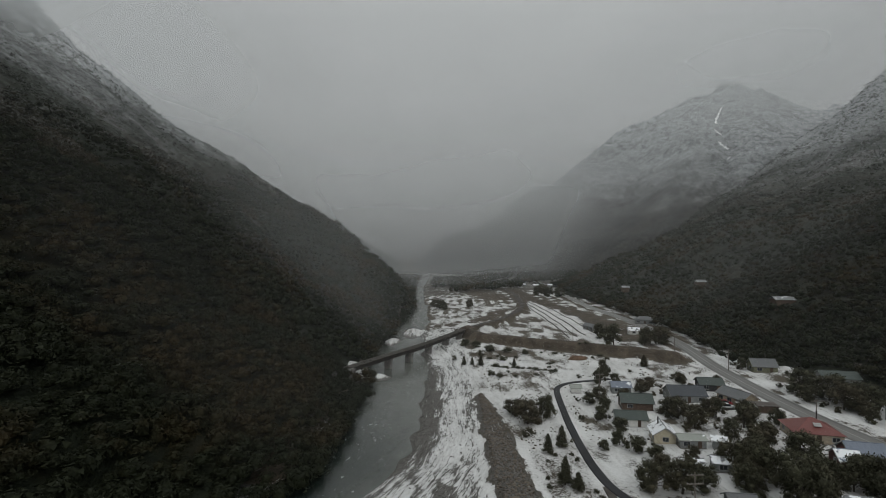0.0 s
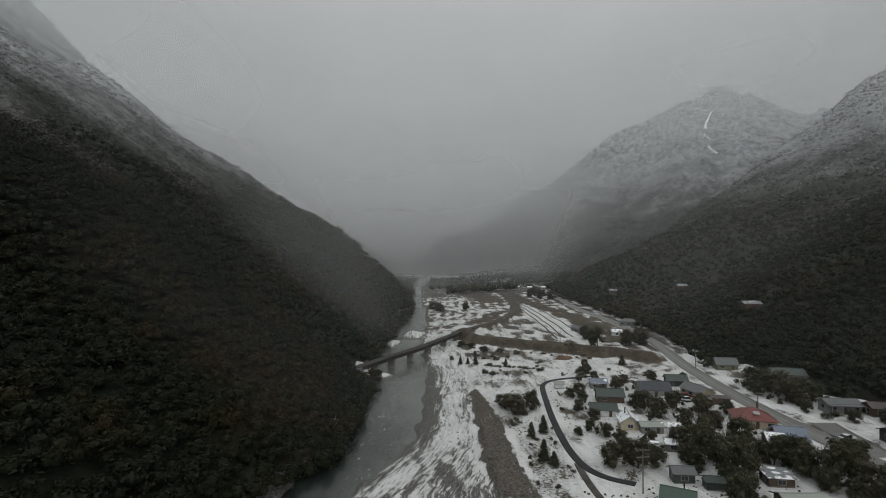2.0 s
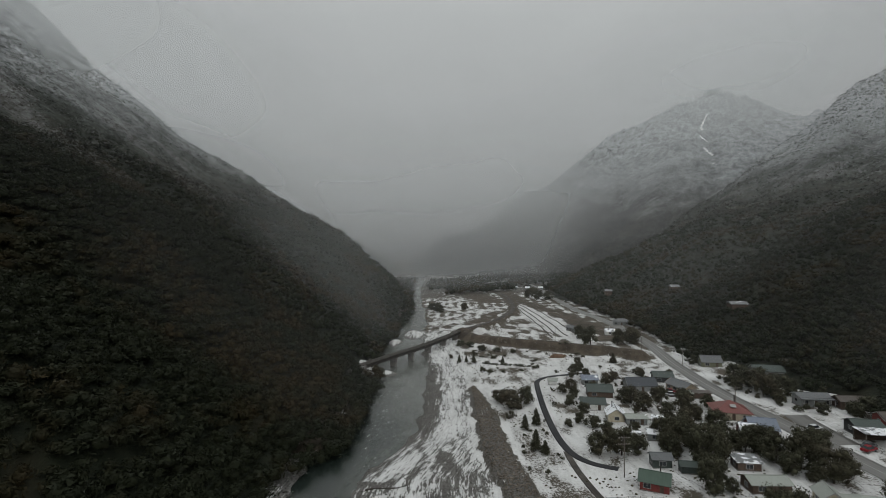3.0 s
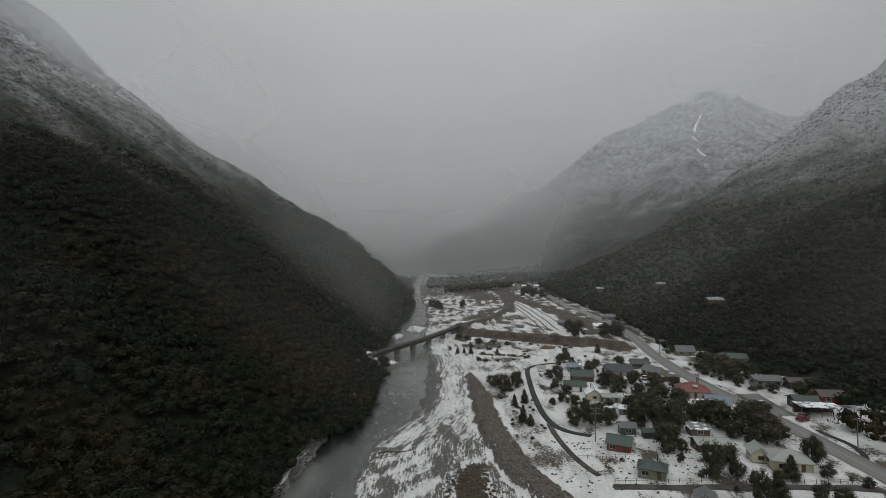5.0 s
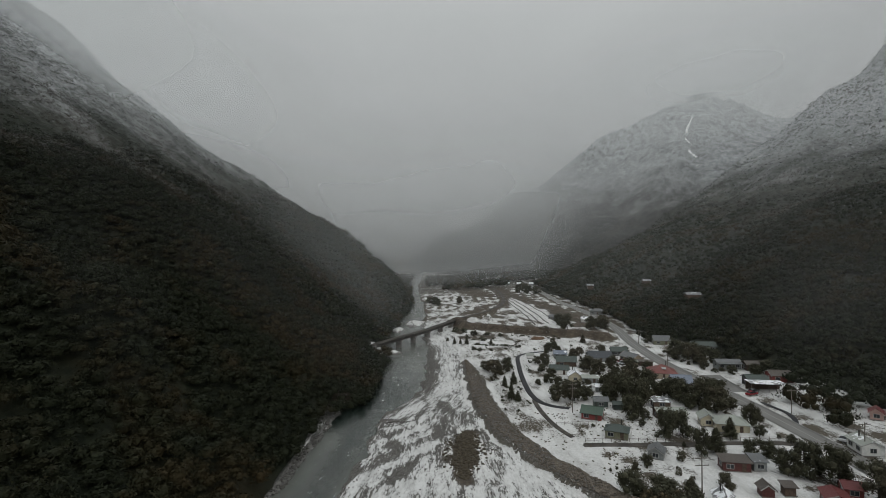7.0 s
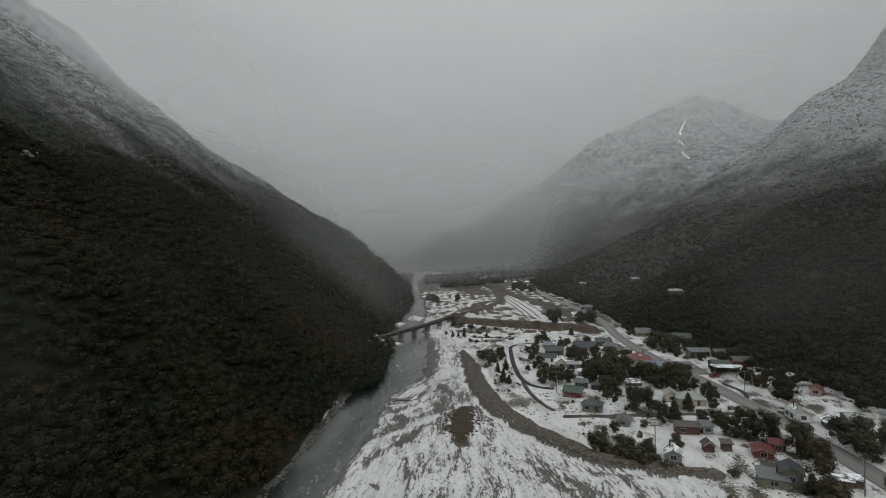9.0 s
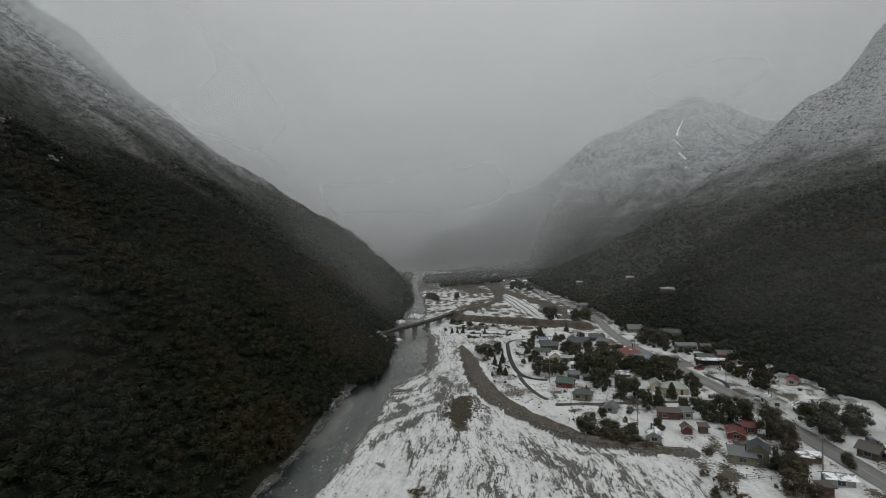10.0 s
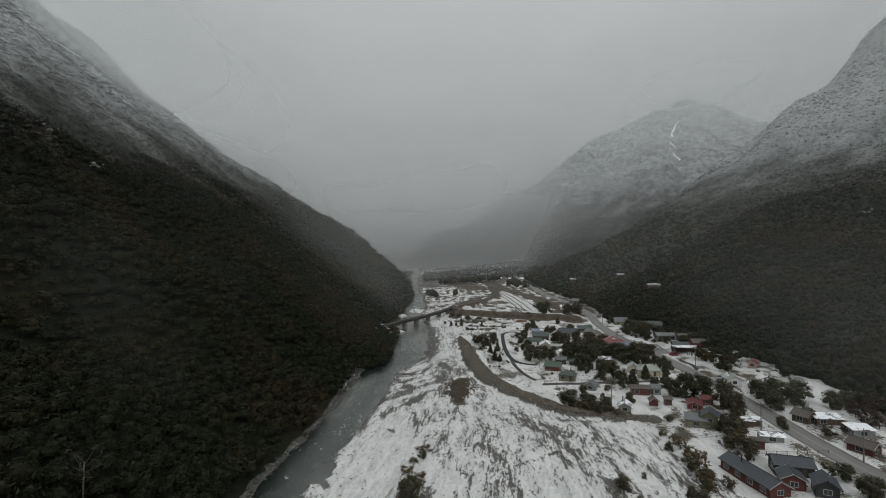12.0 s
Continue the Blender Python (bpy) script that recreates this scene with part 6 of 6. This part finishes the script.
def wire(a, b, side, sag=0.9):
    bm = bmesh.new()
    pa = Vector((a[0] + side, a[1] - 0.1, spot(*a[:2]) + a[2] - 0.2))
    pb = Vector((b[0] + side, b[1] - 0.1, spot(*b[:2]) + b[2] - 0.2))
    old = pa
    for i in range(1, 11):
        k = i / 10
        p = pa.lerp(pb, k) - Vector((0, 0, 4 * sag * k * (1 - k)))
        bar(bm, old, p, 0.013, 0.013, 3)
        old = p
    me = bpy.data.meshes.new("power_line")
    bm.to_mesh(me)
    bm.free()
    me.materials.append(M_WIRE)
    tagged(new("power_line", me), "thin dark overhead wire between timber poles", "wire", "wires")


for a, b in ((0, 1), (1, 2)):
    for s in (-1.35, -0.6, 0.6, 1.35):
        wire(POLES[a], POLES[b], s)


# ---- fences ----
def fence(points, label, h=1.0, step=2.4):
    p = np.array(points, float)
    seg = np.concatenate([[0], np.cumsum(np.hypot(*np.diff(p, axis=0).T))])
    u = np.arange(0, seg[-1], step)
    xs, ys = np.interp(u, seg, p[:, 0]), np.interp(u, seg, p[:, 1])
    top = thing("fence", xs[0], ys[0], 0, label, "fence", "garden fences")
    z0 = spot(xs[0], ys[0])
    zs = floor_z(xs, ys) - z0
    for i in range(len(xs)):
        x, y = xs[i] - xs[0], ys[i] - ys[0]
        part("post", boxed(x - 0.06, x + 0.06, y - 0.06, y + 0.06, zs[i] - 0.3, zs[i] + h), M_POLE, top)
        if i:
            for k in (0.45, 0.85):
                bm = bmesh.new()
                bar(bm, (xs[i - 1] - xs[0], ys[i - 1] - ys[0], zs[i - 1] + h * k), (x, y, zs[i] + h * k), 0.035, 0.035, 4)
                part("rail", bm, M_POLE, top)


fence([(33, 76.5), (46, 74.5)], "low timber fence across a snowy field")
fence([(38, 62.5), (60, 59.3), (88, 55)], "weathered rail fence beside a gravel drive")
fence([(76, 184), (95, 189)], "timber fence at the edge of a snowy paddock")
fence([(67, -12.5), (92, -14.5)], "dark rail fence behind the lodge")
fence([(62, 2), (80, -4.5)], "low fence below an olive house")
fence([(70, 205), (90, 200)], "timber fence along the earth bund")


# ---- parked cars ----
def car(x, y, rot, paint, label):
    top = thing("car", x, y, rot, label, "car", "parked cars")
    top.location.z += 0.12
    bm = bmesh.new()
    box(bm, -2.1, 2.1, -0.86, 0.86, 0.35, 0.95)
    bmesh.ops.bevel(bm, geom=bm.edges[:], offset=0.12, segments=2, affect="EDGES")
    part("body", bm, paint, top)
    bm = bmesh.new()
    v = box(bm, -1.5, 1.1, -0.78, 0.78, 0.9, 1.5)
    for i in (4, 7):
        v[i].co.x += 0.35
    for i in (5, 6):
        v[i].co.x -= 0.55
    for i in (4, 5):
        v[i].co.y += 0.14
    for i in (6, 7):
        v[i].co.y -= 0.14
    part("cabin", bm, M_GLASS, top)
    part("roof", boxed(-1.12, 0.5, -0.62, 0.62, 1.48, 1.54), paint, top)
    for sx in (-1.3, 1.3):
        for sy in (-0.84, 0.84):
            bm = bmesh.new()
            bar(bm, (sx, sy - 0.1, 0.33), (sx, sy + 0.1, 0.33), 0.33, 0.33, 12)
            wheel = part("wheel", bm, M_WIRE, top)
            bm = bmesh.new()
            bar(bm, (sx, sy - 0.12, 0.33), (sx, sy + 0.12, 0.33), 0.18, 0.18, 8)
            part("rim", bm, M_CONCRETE, wheel)


CAR_WHITE = plain("white_car_paint", (0.55, 0.56, 0.57), (0.62, 0.63, 0.64), 0.25)
CAR_RED = plain("red_car_paint", (0.19, 0.02, 0.026), (0.24, 0.03, 0.034), 0.25)
CAR_GREY = plain("grey_car_paint", (0.10, 0.105, 0.11), (0.14, 0.145, 0.15), 0.25)
car(102.4, 109, 15, CAR_WHITE, "white car parked on the wet forecourt")
car(104.6, 93.5, 20, CAR_RED, "red car parked by the snowy store")
car(106.4, 95.6, 20, CAR_GREY, "dark grey car parked by the store")
car(103.2, 52.3, 40, CAR_WHITE, "white car parked beside a white house")
car(80.5, 150.5, -10, CAR_RED, "red car parked in a gravel yard")
car(79.5, 147.5, -6, CAR_WHITE, "white car parked between two houses")
car(106.5, 13.5, 60, CAR_GREY, "grey car parked near a brown cottage")


# ---- bare rock and a dead tree on the slopes ----
def outcrop(x, y, z, spread, count, size, seed):
    rs = np.random.RandomState(seed)
    top = tagged(new("rock_outcrop"), "pale bare rocks breaking through the forest", "rock", "rock outcrops")
    top.location = (x, y, z)
    for i in range(count):
        v, f = ico(1)
        s = size * rs.uniform(0.5, 1.3)
        v = v * (1 + 0.25 * rs.normal(size=(len(v), 1))) * s * np.array([1.3, 1, 0.7])
        v = v + np.array([rs.normal() * spread, rs.normal() * spread * 0.5, rs.normal() * spread * 0.25])
        ob = new("rock", mesh_from("rock", v, f, M_PALE_ROCK))
        ob.parent = top


M_PALE_ROCK = plain("pale_rock", (0.13, 0.125, 0.118), (0.30, 0.29, 0.28), 0.85, 0.5)
for k, (x, y, side, spread, count, size) in enumerate(((-149, 73, left_z, 2.2, 9, 0.55), (-162.5, 69.5, left_z, 1.8, 7, 0.55), (-164.4, 65.6, left_z, 1.5, 4, 0.5), (272, 182, right_z, 2.0, 5, 0.6), (250, 215, right_z, 9.0, 6, 0.35), (266, 240, right_z, 9.0, 5, 0.35), (205, 330, right_z, 6.0, 4, 0.6))):
    outcrop(x, y, float(side(np.array([x]), np.array([y]))[0]) + 8.0, spread, count, size, 200 + k)

dead = tagged(new("dead_tree"), "pale leafless tree standing among dark forest", "tree")
dead.location = (-66, -48, float(left_z(np.array([-66.0]), np.array([-48.0]))[0]))
bm = bmesh.new()
bar(bm, (0, 0, -1), (0.3, 0, 8.5), 0.22, 0.08, 7)
part("trunk", bm, M_POLE, dead)
drs = np.random.RandomState(9)
for i in range(16):
    a, k = drs.uniform(0, 6.283), drs.uniform(4.5, 8.5)
    tip = Vector((math.cos(a) * drs.uniform(1.6, 3.4), math.sin(a) * drs.uniform(1.6, 3.4), k + drs.uniform(0.8, 2.4)))
    bm = bmesh.new()
    bar(bm, (0.03 * k, 0, k), tip, 0.07, 0.025, 5)
    for j in range(4):
        q = tip * drs.uniform(0.5, 0.95) + Vector((0, 0, k * (1 - 0.75)))
        bar(bm, tip, tip + Vector((drs.normal() * 0.6, drs.normal() * 0.6, drs.uniform(0.2, 0.9))), 0.03, 0.012, 4)
    part("limb", bm, M_BARK, dead)


# ---- cobbles of the stopbank ----
n = 4200
k = srs.uniform(0, len(LEVEE) - 1.2, n)
i = k.astype(int)
LA, WA = np.array(LEVEE), np.array(LEVEE_W)
cx = LA[i] + (LA[i + 1] - LA[i]) * (k - i)[:, None]
tang = LA[i + 1] - LA[i]
tang = tang / np.hypot(*tang.T)[:, None]
side = srs.uniform(-1, 1, n) * (WA[i] + (WA[i + 1] - WA[i]) * (k - i)) * 1.1
M_COBBLE = plain("brown_cobbles", (0.052, 0.044, 0.036), (0.175, 0.150, 0.122), 0.9, 0.9)
stones("stopbank_stones", cx[:, 0] + tang[:, 1] * side, cx[:, 1] - tang[:, 0] * side, 0.26, M_COBBLE, "brown-grey cobbles heaped on the stopbank", 85, 0.6, 0.1)
